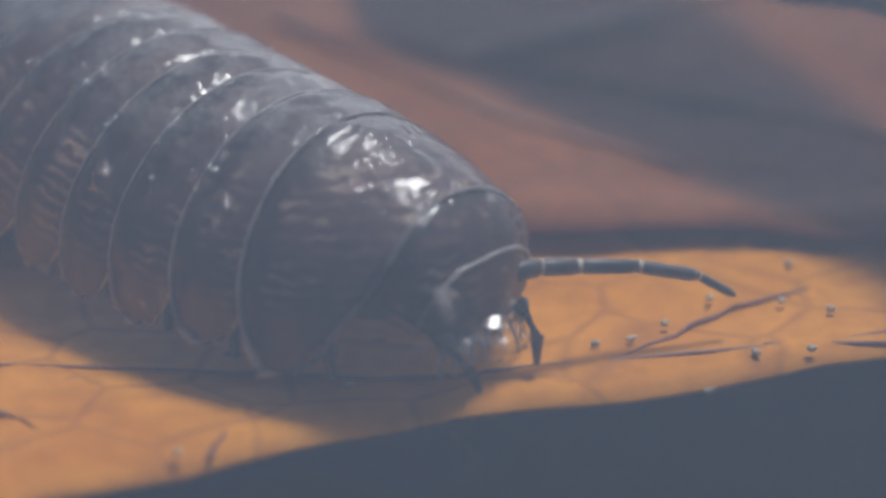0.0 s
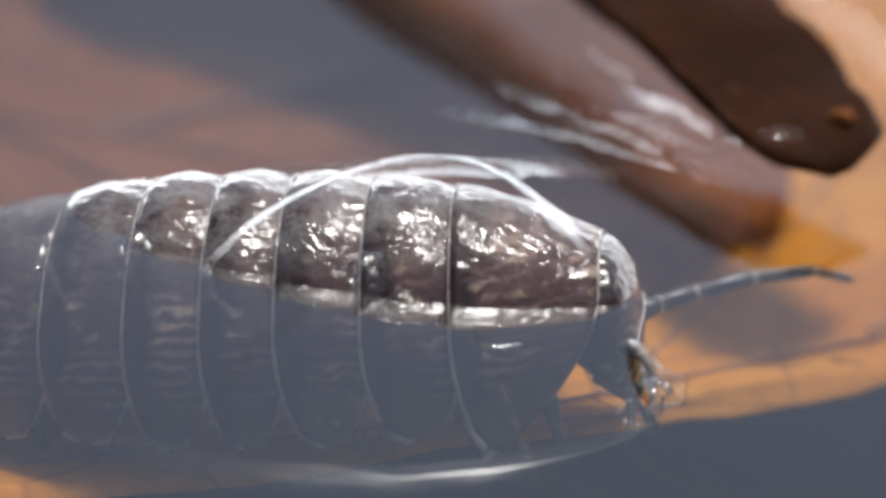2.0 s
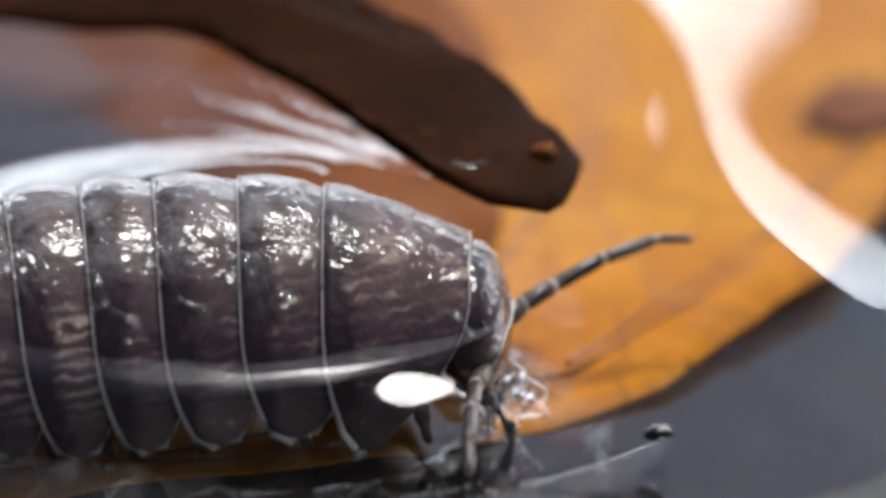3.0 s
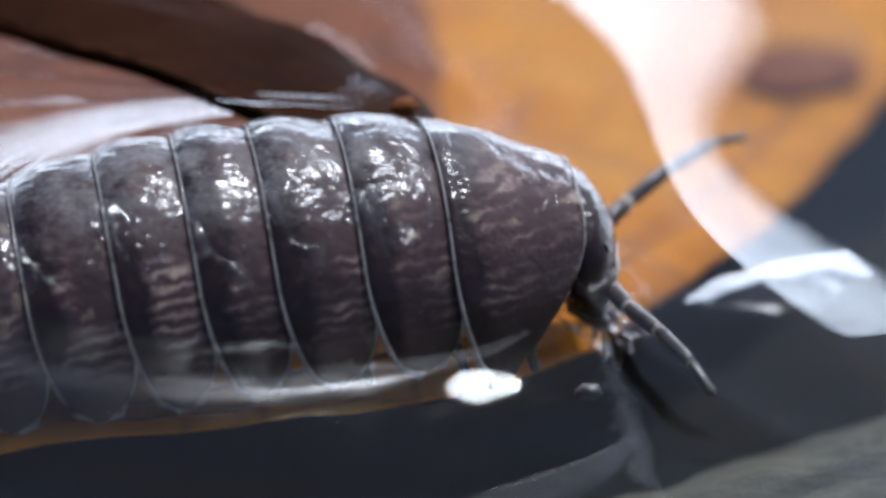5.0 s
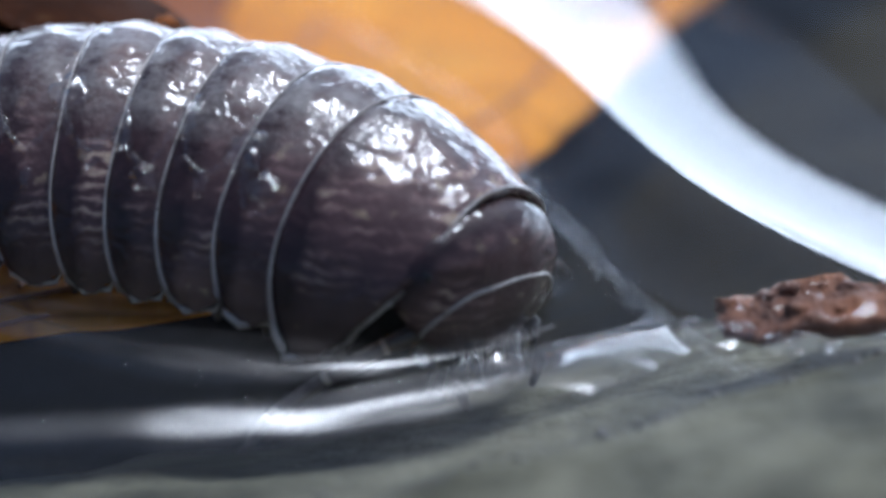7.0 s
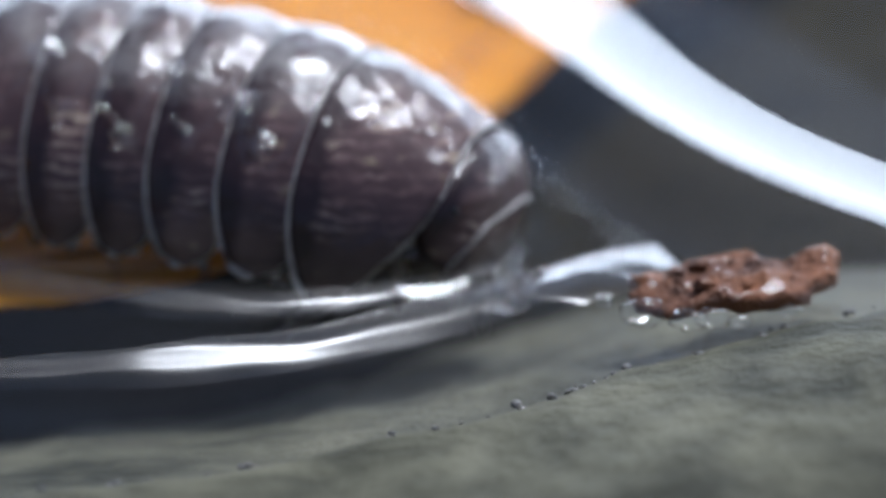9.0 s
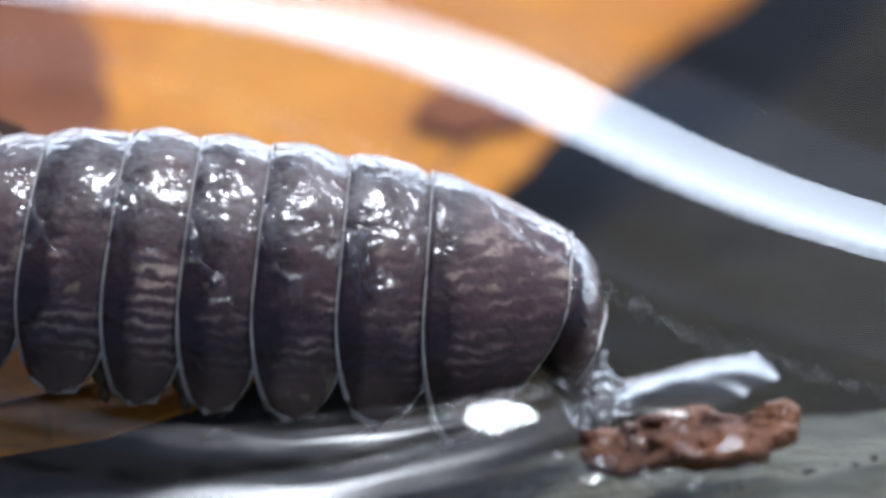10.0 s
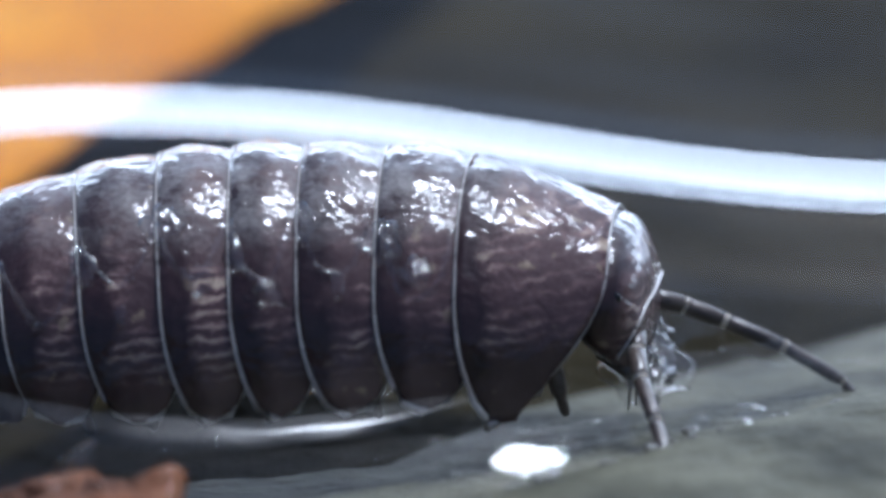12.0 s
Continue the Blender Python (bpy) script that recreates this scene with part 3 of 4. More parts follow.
def streaks():
    """Fine long wrinkles of the surface that run together at the curled leaf's tip."""
    root = tagged(new("water_wrinkles"), "fine pale wrinkles in the water running to the leaf tip", "water")
    for k, (rise, lift, wide) in enumerate([(3.1, 2.2, 0.3), (2.5, 1.2, 0.5), (1.7, 0.9, 0.25), (1.1, 0.3, 0.4), (0.5, -0.5, 0.28)]):
        line = lambda u, rise=rise, lift=lift, k=k: (-6.2 * u - 0.1 * k, rise * u ** 0.5 + lift * u ** 3 - 0.12 * k + 0.1 * math.sin(5 * u + k))
        crescent("wrinkle", line, lambda u, wide=wide: wide, "", root, -1, FILM)
    return root


def crest():
    """A long swell between leaf and stone, its far face lying flat to the eye."""
    bm = bmesh.new()
    rows = []
    for i in range(81):
        s = -16 + 32 * i / 80
        fade = max(0.0, 1 - (abs(s) / 16) ** 4) * (1 if s < 9 else 0.5 + 0.5 * math.cos(math.pi * min(1.0, (s - 9) / 6)))
        off = 0.8 * math.cos((s + 4.2) * math.pi / 10.4) - 0.2
        row = []
        for k in range(44):
            d = -2.0 + 7.0 * k / 43
            h = 0.8 * math.exp(-(d / 1.0) ** 2) if d < 0 else 0.8 * (math.exp(-d / 2.1) * (1 - (d / 5.0) ** 3))
            row.append(bm.verts.new((s, off + d, h * fade - 0.01)))
        rows.append(row)
    grid_faces(bm, rows)
    face_up(bm)
    ob = part("water_swell", bm, FILM)
    ob.visible_shadow = False
    return tagged(ob, "smooth swell of water with a white reflection", "water")


ground()
ochre_leaf()
brown_leaf()
curled = dark_leaf()
blotch()
silt_bank()
stone()
water = water_sheet()
skirt = ringed("water_skirt", 3.3, 1.6, 9.0, skirt_height, "rim of water drawn up round the animal's back", rings=110, span=(78, 200))
apron = ringed("water_apron", 4.9, 2.4, 34.0, rippled, "rippled rims of water round the animal's belly", 170, mat=ROUGH)
swell = crest()
rim, ripple, wrinkles, slant, collar = inner_rim(), outer_rim(), streaks(), flare(), water_collar()


# ---- the woodlouse ----
HALF, TALL = 2.75, 3.1
# rear edge along the body, length forward, girth at the rear and at the front
SEGMENTS = [(2.6, 1.95, 0.95, 0.72), (1.28, 1.32, 1.0, 0.92), (0.0, 1.28, 1.02, 0.975), (-1.12, 1.12, 1.025, 0.995), (-2.28, 1.16, 1.01, 1.0),
            (-3.6, 1.32, 0.945, 0.98), (-4.9, 1.3, 0.85, 0.92)]
TAIL = [(-5.35, 0.5, 0.77, 0.82), (-5.8, 0.5, 0.70, 0.745), (-6.25, 0.5, 0.62, 0.68), (-6.7, 0.5, 0.54, 0.60)]


def rib(girth, a):
    """A point of the arched section: a from 0 (far edge) to pi (near edge)."""
    flare = 0.06 * abs(math.cos(a)) ** 6
    return Vector((0, HALF * girth * (math.cos(a) * (1 + flare)), TALL * girth * max(0.0, math.sin(a)) ** 0.86))


def tergite(length, g_rear, g_front, lap, lobe, bulge=0.03, across=48, along=14, low=0.06, cut=0.0):
    """One arched plate with its two rounded side lobes, thick, tucked in at the front where the next plate covers it."""
    bm = bmesh.new()
    outer, inner = [], []
    full = length + lap
    for i in range(across + 1):
        a = -0.10 + (math.pi + 0.20) * i / across
        side = min(1.0, abs(a - math.pi / 2) / (math.pi / 2 + 0.10))
        trim = 0.0 if side < 0.62 else (1 - math.sqrt(1 - min(1.0, (side - 0.62) / 0.335) ** 2))
        x0, x1 = lobe * trim * full, full * (1 - lobe * 1.15 * trim)
        x1 -= cut * full * max(0.0, (side - 0.45) / 0.55) ** 1.6
        a_in = min(max(a, 0.0), math.pi)
        drop = low * max(0, side - 0.91) / 0.09
        ro, ri = [], []
        for k in range(along + 1):
            f = k / along
            x = x0 + (x1 - x0) * f
            g = g_rear + (g_front - g_rear) * min(1.0, x / length)
            if x > length:
                g -= 0.05 * (x - length) / max(lap, 0.01)
            g *= 1 + bulge * math.sin(math.pi * min(1, max(0, x / length))) * (0.35 + 0.65 * math.sin(a_in)) - 0.012 * (f == 0)
            p = rib(g, a_in)
            p.x = x
            p.z -= drop
            n = Vector((0, math.cos(a_in), math.sin(a_in)))
            p += n * 0.035 * noise.noise(Vector((x * 2.4, a * 5.0, g_rear * 31))) * (0.2 + math.sin(a_in))
            ro.append(bm.verts.new(p))
            ri.append(bm.verts.new(p - n * 0.10))
        outer.append(ro)
        inner.append(ri)
    grid_faces(bm, outer)
    grid_faces(bm, [r[::-1] for r in inner])
    for i in range(across):
        for e in (0, -1):
            f = (outer[i][e], outer[i + 1][e], inner[i + 1][e], inner[i][e])
            bm.faces.new(f)
    for e in (0, -1):
        for k in range(along):
            bm.faces.new((outer[e][k], outer[e][k + 1], inner[e][k + 1], inner[e][k]))
    bmesh.ops.recalc_face_normals(bm, faces=bm.faces)
    return bm


def rim_bead(g, lobe, full, across=56, thick=0.019, drop=0.06, g_front=None, cut=0.0, front_only=False):
    """The pale hem along a plate's rear edge, round its side lobes and a little way up their front edges."""
    def at(a, front):
        side = min(1.0, abs(a - math.pi / 2) / (math.pi / 2 + 0.10))
        trim = 0.0 if side < 0.62 else (1 - math.sqrt(1 - min(1.0, (side - 0.62) / 0.335) ** 2))
        p = rib((g_front or g) if front else g * 0.992, min(max(a, 0.0), math.pi))
        p.x = full * (1 - lobe * 1.15 * trim) - 0.01 if front else lobe * trim * full + 0.01
        p.x -= cut * full * max(0.0, (side - 0.45) / 0.55) ** 1.6 if front else 0.0
        p.z -= drop * max(0, side - 0.91) / 0.09
        return p
    bm = bmesh.new()
    if front_only:
        pts = [at(-0.08 + (math.pi + 0.16) * i / across, True) for i in range(across + 1)]
    else:
        pts = [at(0.30 - 0.40 * k / 8, True) for k in range(9)]
        pts += [at(-0.10 + (math.pi + 0.20) * i / across, False) for i in range(across + 1)]
        pts += [at(math.pi + 0.10 - 0.40 * k / 8, True) for k in range(9)]
    wide = [thick * (1 + 2.0 * max(0.0, 1 - p.z / (0.45 * TALL * g)) * (0 if front_only else 1)) for p in pts]
    tube(bm, pts, wide, 6)
    return bm


def leg(side, swing):
    """A jointed walking leg: from under the plate out, down and to the foot."""
    bm = bmesh.new()
    y = side
    pts = [(0, 0.9 * y, 0.55), (0.1, 1.7 * y, 0.75), (0.2, 1.9 * y, 0.25), (0.28 + swing, 1.95 * y, -0.25), (0.35 + swing, 1.95 * y, -0.55)]
    for a, b, r in zip(pts, pts[1:], (0.24, 0.20, 0.15, 0.09)):
        va, vb = Vector(a), Vector(b)
        tube(bm, [va, va.lerp(vb, 0.25), va.lerp(vb, 0.8), vb], [r * 0.8, r, r * 0.9, r * 0.62], 8)
    return bm


def brow(f, a):
    """A point of the head's outside: f from its neck to its front, a round it."""
    g = (0.56 + 0.10 * min(1.0, f / 0.35) - 0.05 * f) * math.sqrt(max(0.02, 1 - (max(0, f - 0.35) / 0.66) ** 2.6))
    up = math.sin(a)
    return Vector((-0.20 + 1.42 * f + 0.05 * noise.noise(Vector((a * 2, f * 4, 2))), HALF * g * math.copysign(abs(math.cos(a)) ** 0.8, math.cos(a)) * 0.92,
                   1.0 + (TALL * g - 1.25 * g) * up * (0.92 if up > 0 else 0.62) - 0.75 * f * f))


def cephalon():
    """The head: a blunt shield, domed above, drawn in below."""
    bm = bmesh.new()
    rows = []
    for k in range(15):
        rows.append([bm.verts.new(brow(k / 14, 2 * math.pi * i / 40)) for i in range(40)])
    grid_faces(bm, rows, True)
    bm.faces.new(rows[0][::-1])
    bm.faces.new(rows[-1])
    bmesh.ops.recalc_face_normals(bm, faces=bm.faces)
    return bm


def antenna_pieces(parent_thing, side):
    """An elbowed feeler, its articles hanging on the first one."""
    pts = [(0, 0, 0), (0.5, 0.24 * side, 0.08), (1.15, 0.46 * side, 0.12), (2.15, 0.68 * side, 0.20), (3.2, 0.88 * side, 0.14), (3.9, 0.95 * side, -0.12)]
    radii = (0.17, 0.15, 0.13, 0.115, 0.075)
    first = None
    for i, (a, b) in enumerate(zip(pts, pts[1:])):
        bm = bmesh.new()
        va, vb = Vector(a), Vector(b)
        r = radii[i]
        tube(bm, [va, va.lerp(vb, 0.15), va.lerp(vb, 0.85), vb], [r * 0.7, r, r * 0.95, r * 0.7 if i < 4 else r * 0.25], 10)
        if first is None:
            first = part("antenna", bm, LIMB, parent_thing, "brown-grey jointed feeler with pale joints")
        else:
            part("article", bm, LIMB, first)
            jm = bmesh.new()
            tube(jm, [va - (vb - va) * 0.02, va + (vb - va) * 0.05], [r * 0.98, r * 0.98], 10)
            part("joint", jm, JOINT, first)
    return first


def woodlouse():
    root = tagged(new("woodlouse"), "dark slate-brown woodlouse with pale-hemmed plates, wet and shining", "woodlouse")
    pieces = {"root": root, "seg": [], "leg": [], "antenna": []}
    for i, (s, length, g0, g1) in enumerate(SEGMENTS):
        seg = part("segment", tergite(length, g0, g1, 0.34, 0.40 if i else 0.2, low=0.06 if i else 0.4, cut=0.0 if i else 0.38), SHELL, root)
        part("hem", rim_bead(g0, 0.40 if i else 0.2, length + 0.34, drop=0.06 if i else 0.4, g_front=g1 * 0.97, cut=0.0 if i else 0.38), RIM, seg, "pale translucent rear hem")
        if i == 0:
            part("hem", rim_bead(g0, 0.2, length + 0.34, thick=0.022, drop=0.4, g_front=g1 - 0.045, cut=0.38, front_only=True), RIM, seg, "pale front hem behind the head")
        bel = bmesh.new()
        blob(bel, (length / 2, 0, 0.95), (length * 0.62, HALF * g0 * 0.66, 0.95), 0.1, 20, 10, i)
        part("belly", bel, BELLY, seg, "pale grey underside")
        for side in (-1, 1):
            lg = part("leg", leg(side, 0.15 * math.sin(i * 1.7)), LIMB, seg, at=mm(length * 0.5, 0, 0))
            pieces["leg"].append((lg, i, side, length))
        pieces["seg"].append((seg, s))
    for i in range(1, 6):
        for k in range(2):
            curl = bmesh.new()
            a = 2.28 + 0.28 * k + 0.10 * math.sin(i * 2.7 + k)
            p = rib(SEGMENTS[i][2] * 1.01, a)
            blob(curl, (0, 0, 0), (0.20 + 0.08 * math.sin(i * 1.9 + k), 0.34 - 0.1 * k, 0.12), 0.9, 18, 10, i + 3 * k)
            lie = Vector((0.12, -0.62, 0.77)).to_track_quat("Z", "Y").to_matrix().to_4x4()
            part("water_bead", curl, CLING, pieces["seg"][i][0], "clear bead of water caught between two plates", at=mm(0.12 + 0.55 * k, p.y, p.z) @ lie).visible_shadow = False
    for i in range(1, 7):
        loop = bmesh.new()
        _, length, g0, g1 = SEGMENTS[i]
        pts = []
        for k in range(25):
            u = k / 24
            q = rib((g0 + (g1 - g0) * u) * 1.022, 2.12 + 0.06 * math.sin(i * 2.3) + (0.42 + 0.06 * math.sin(i * 1.3)) * math.sin(math.pi * u) ** 0.6)
            q.x = 0.06 + (length - 0.16) * u + 0.05 * math.sin(9 * u + i)
            pts.append(q)
        tube(loop, pts, [0.05 + 0.035 * math.sin(5 * k / 24 + i) ** 2 for k in range(25)], 10)
        part("water_film", loop, CLING, pieces["seg"][i][0], "clear rim of water clinging to the plate").visible_shadow = False
    for i, (s, length, g0, g1) in enumerate(TAIL):
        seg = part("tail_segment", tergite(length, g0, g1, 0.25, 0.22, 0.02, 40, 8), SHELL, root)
        part("hem", rim_bead(g0, 0.22, length + 0.25, 40, 0.018), RIM, seg, "pale translucent rear hem")
        pieces["seg"].append((seg, s))
    tel = bmesh.new()
    blob(tel, (-0.25, 0, 0.75), (0.75, 1.25, 0.75), 0.05, 24, 12)
    pieces["seg"].append((part("telson", tel, SHELL, root, "blunt tail plate"), -6.7))
    head = part("head", cephalon(), SHELL, root, "blunt domed dark head shield")
    margin = bmesh.new()
    line = [brow(0.76 + 0.08 * math.sin(a), a) for a in [-0.3 + (math.pi + 0.6) * k / 40 for k in range(41)]]
    tube(margin, line, [0.028] * len(line), 6)
    part("hem", margin, RIM, head, "pale front margin of the head")
    pieces["seg"].append((head, 4.55))
    pieces["head"] = head
    for side in (-1, 1):
        em = bmesh.new()
        blob(em, (0.42, side * 1.30, 1.35), (0.2, 0.09, 0.14), 0.1, 14, 8)
        part("eye", em, EYE, head, "small black compound eye")
        bm = bmesh.new()
        blob(bm, (0.85, side * 0.5, 0.35), (0.32, 0.26, 0.26), 0.5, 14, 8, side)
        part("jaw", bm, JAW, head, "pale mouthparts")
        ant = antenna_pieces(root, side)
        pieces["antenna"].append((ant, side))
    bead = bmesh.new()
    blob(bead, (1.2, -0.35, 0.0), (0.8, 1.0, 0.36), 0.5, 32, 18, 5)
    part("water_bead", bead, CLING, head, "clear bead of water clinging to the mouth").visible_shadow = False
    for k in range(7):
        small = bmesh.new()
        r = 0.16 + 0.12 * math.sin(k * 2.3) ** 2
        blob(small, (1.15 + 0.35 * math.sin(k * 1.9), -1.0 + 0.27 * k, 0.15 + 0.35 * math.sin(k * 3.1)), (r * 1.3, r, r), 0.9, 16, 10, k)
        part("water_bead", small, CLING, head, "small bright bead of water at the mouth").visible_shadow = False
    for side in (-1, 1):
        bm = bmesh.new()
        tube(bm, [(0.55, 0.75 * side, 0.2), (1.1, 0.95 * side, 0.1), (1.55, 0.85 * side, -0.25), (1.7, 0.7 * side, -0.6)], [0.16, 0.15, 0.11, 0.05], 8)
        part("foot_jaw", bm, LIMB, head, "grey jointed mouth leg")
    for k in range(9):
        bm = bmesh.new()
        y = -0.9 + 0.2 * k
        tube(bm, [(0.9, y, 0.25), (1.15 + 0.06 * math.sin(k), y * 1.15, -0.05), (1.25 + 0.1 * math.sin(k * 2.1), y * 1.35, -0.4)], [0.05, 0.04, 0.015], 6)
        part("bristle", bm, BRISTLE, head)
    return pieces


def body_pose(t, s):
    """Where the body's axis lies, s mm ahead of its middle, at t."""
    x, y = glide(CRAWL, t)
    yaw, bend, pitch, arch = glide(BEND, t)
    z = glide(HEIGHT, t)[0]
    p, n = Vector((x, y, z)), 8
    for i in range(n):
        m = (i + 0.5) * s / n
        w, q = radians(yaw + bend * m), radians(pitch + arch * m)
        p += s / n * Vector((math.cos(w) * math.cos(q), math.sin(w) * math.cos(q), math.sin(q)))
    return mm(p.x, p.y, p.z, 0, -(pitch + arch * s), yaw + bend * s)


HEIGHT = [(0, 0.0), (7.2, 0.0), (10, 0.0), (12, 0.0)]
NOD = mm(0.10, 0, 1.5) @ pose(0, 0, 0, 0, 20) @ mm(0, 0, -1.5)     # the head hangs a little
animal = woodlouse()


# ---- small things on and in the water ----
def flake():
    """The floating bark flake that the animal steps over."""
    x, y = spot(3225, 560, 0.2)
    bm = bmesh.new()
    rows_top, rows_low = [], []
    for k in range(9):
        f = 1 - k / 8 * 0.96
        top, low = [], []
        for i in range(36):
            a = 2 * math.pi * i / 36
            r = 1 + 0.38 * noise.noise(Vector((math.cos(a) * 2, math.sin(a) * 2, 3.0))) + 0.16 * noise.noise(Vector((math.cos(a) * 7, math.sin(a) * 7, 1.0)))
            px, py = 1.65 * f * r * math.cos(a), 0.85 * f * r * math.sin(a)
            h = 0.26 * noise.noise(Vector((px * 1.4, py * 1.4, 6.0))) + 0.17 * noise.noise(Vector((px * 5, py * 5, 2.0))) + 0.12 * px / 1.7
            top.append(bm.verts.new((px, py, 0.22 + h - 0.1 * (k == 0))))
            low.append(bm.verts.new((px, py, -0.12 + h * 0.5 + 0.06 * (k == 0))))
        rows_top.append(top)
        rows_low.append(low)
    grid_faces(bm, rows_top, True)
    grid_faces(bm, rows_low, True)
    grid_faces(bm, [rows_top[0], rows_low[0]], True)
    bm.faces.new(rows_top[-1])
    bm.faces.new(rows_low[-1])
    bmesh.ops.recalc_face_normals(bm, faces=bm.faces)
    part_ob = part("bark_flake", bm, BARK, at=mm(x, y, 0.15, 0, 0, 12))
    for k in range(9):
        cm = bmesh.new()
        a = 0.7 * k
        r = 0.10 + 0.05 * math.sin(k * 2.3)
        blob(cm, (1.25 * math.cos(a) * (0.5 + 0.05 * k), 0.7 * math.sin(a) * (0.5 + 0.05 * k), 0.27), (r * 1.4, r, r * 0.7), 0.9, 10, 7, k)
        part("crumb", cm, BARK, part_ob)
    tagged(part_ob, "rust-brown crumbling bark flake floating on the water", "bark")



def crumb_afloat():
    """A black seed crumb hanging in the surface."""
    x, y = spot(2412, 440, 0.6)
    bm = bmesh.new()
    blob(bm, (0, 0, 0), (0.22, 0.17, 0.13), 0.5, 12, 8, 3)
    tagged(part("seed", bm, EYE, at=mm(x, y, LEAF_Z + 0.2)), "tiny black seed lying on the soaked leaf", "seed")


def grains():
    """Pale sand grains strewn on the ochre leaf."""
    first = None
    for k, (u, v) in enumerate([(1055, 620), (1118, 612), (1180, 585), (1338, 635), (1437, 628), (1393, 545), (1265, 540), (1415, 480), (1250, 700), (1640, 560), (1760, 500), (1480, 560), (620, 690), (330, 800)]):
        x, y = spot(u, v, LEAF_Z)
        m = mm(x, y, LEAF_Z + 0.12, 0, 0, 47 * k)
        if first is None:
            bm = bmesh.new()
            blob(bm, (0, 0, 0), (0.085, 0.06, 0.05), 0.8, 10, 7, 1)
            first = tagged(part("sand_grain", bm, GRAIN, at=m), "tiny pale sand grain on the ochre leaf", "grain", "sand grains on the leaf")
        else:
            copy_thing(first, m)


def drops():
    """Beads of water caught round the bark flake and on the stone's edge."""
    first = None
    for k, (u, v, r) in enumerate([(3070, 610, 0.30), (3150, 625, 0.24), (3190, 622, 0.22), (3240, 628, 0.16), (3000, 590, 0.14), (3330, 610, 0.15),
                                      (4310, 425, 0.16), (4400, 412, 0.2), (4020, 520, 0.32), (3800, 600, 0.14), (3850, 590, 0.1)]):
        x, y = spot(u, v, 0.15)
        bm = bmesh.new()
        blob(bm, (0, 0, 0), (r * 1.3, r, r * 0.75), 0.25, 16, 10, k)
        tagged(part("water_drop", bm, CLING, at=mm(x, y, 0.18)), "small clear bead of water", "drop", "beads of water by the stone")


def tip_bead():
    """The glassy bead that hangs at the dark leaf's tip."""
    x, y = spot(2085, 100, 2.45)
    bm = bmesh.new()
    blob(bm, (0, 0, 0), (0.5, 0.28, 0.14), 0.15, 24, 14, 6)
    tagged(part("water_drop", bm, FILM, at=mm(x, y, 2.5) @ Vector((0.155, -0.425, 0.89)).to_track_quat("Z", "Y").to_matrix().to_4x4()), "clear bead of water at the dark leaf's tip", "drop")


FACING = Vector((0.155, -0.425, 0.89)).to_track_quat("Z", "Y").to_matrix().to_4x4()


def glint_bead():
    """The flat bulge of water that mirrors the sun before the front plate."""
    bm = bmesh.new()
    rows = []
    for k in range(12):
        f = 1 - k / 11
        h = 0.018 * (1 - f * f) - (0.16 * max(0.0, f - 0.82) / 0.18) ** 2 * 2.0
        rows.append([bm.verts.new((0.74 * f * math.cos(a) * (1 + 0.10 * math.cos(2 * a + 0.7)), 0.48 * f * math.sin(a) * (1 + 0.12 * math.cos(3 * a)), h)) for a in [2 * math.pi * i / 40 for i in range(40)]])
    grid_faces(bm, rows[:-1], True)
    bm.faces.new(rows[-2])
    bmesh.ops.delete(bm, geom=[v for v in bm.verts if not v.link_faces], context="VERTS")
    face_up(bm)
    ob = tagged(part("water_bead", bm, FILM), "clear bulge of water with a white glint before the front plate", "water")
    ob.visible_shadow = False
    return ob


flake()
bead = glint_bead()
tip_bead()
crumb_afloat()
grains()
drops()


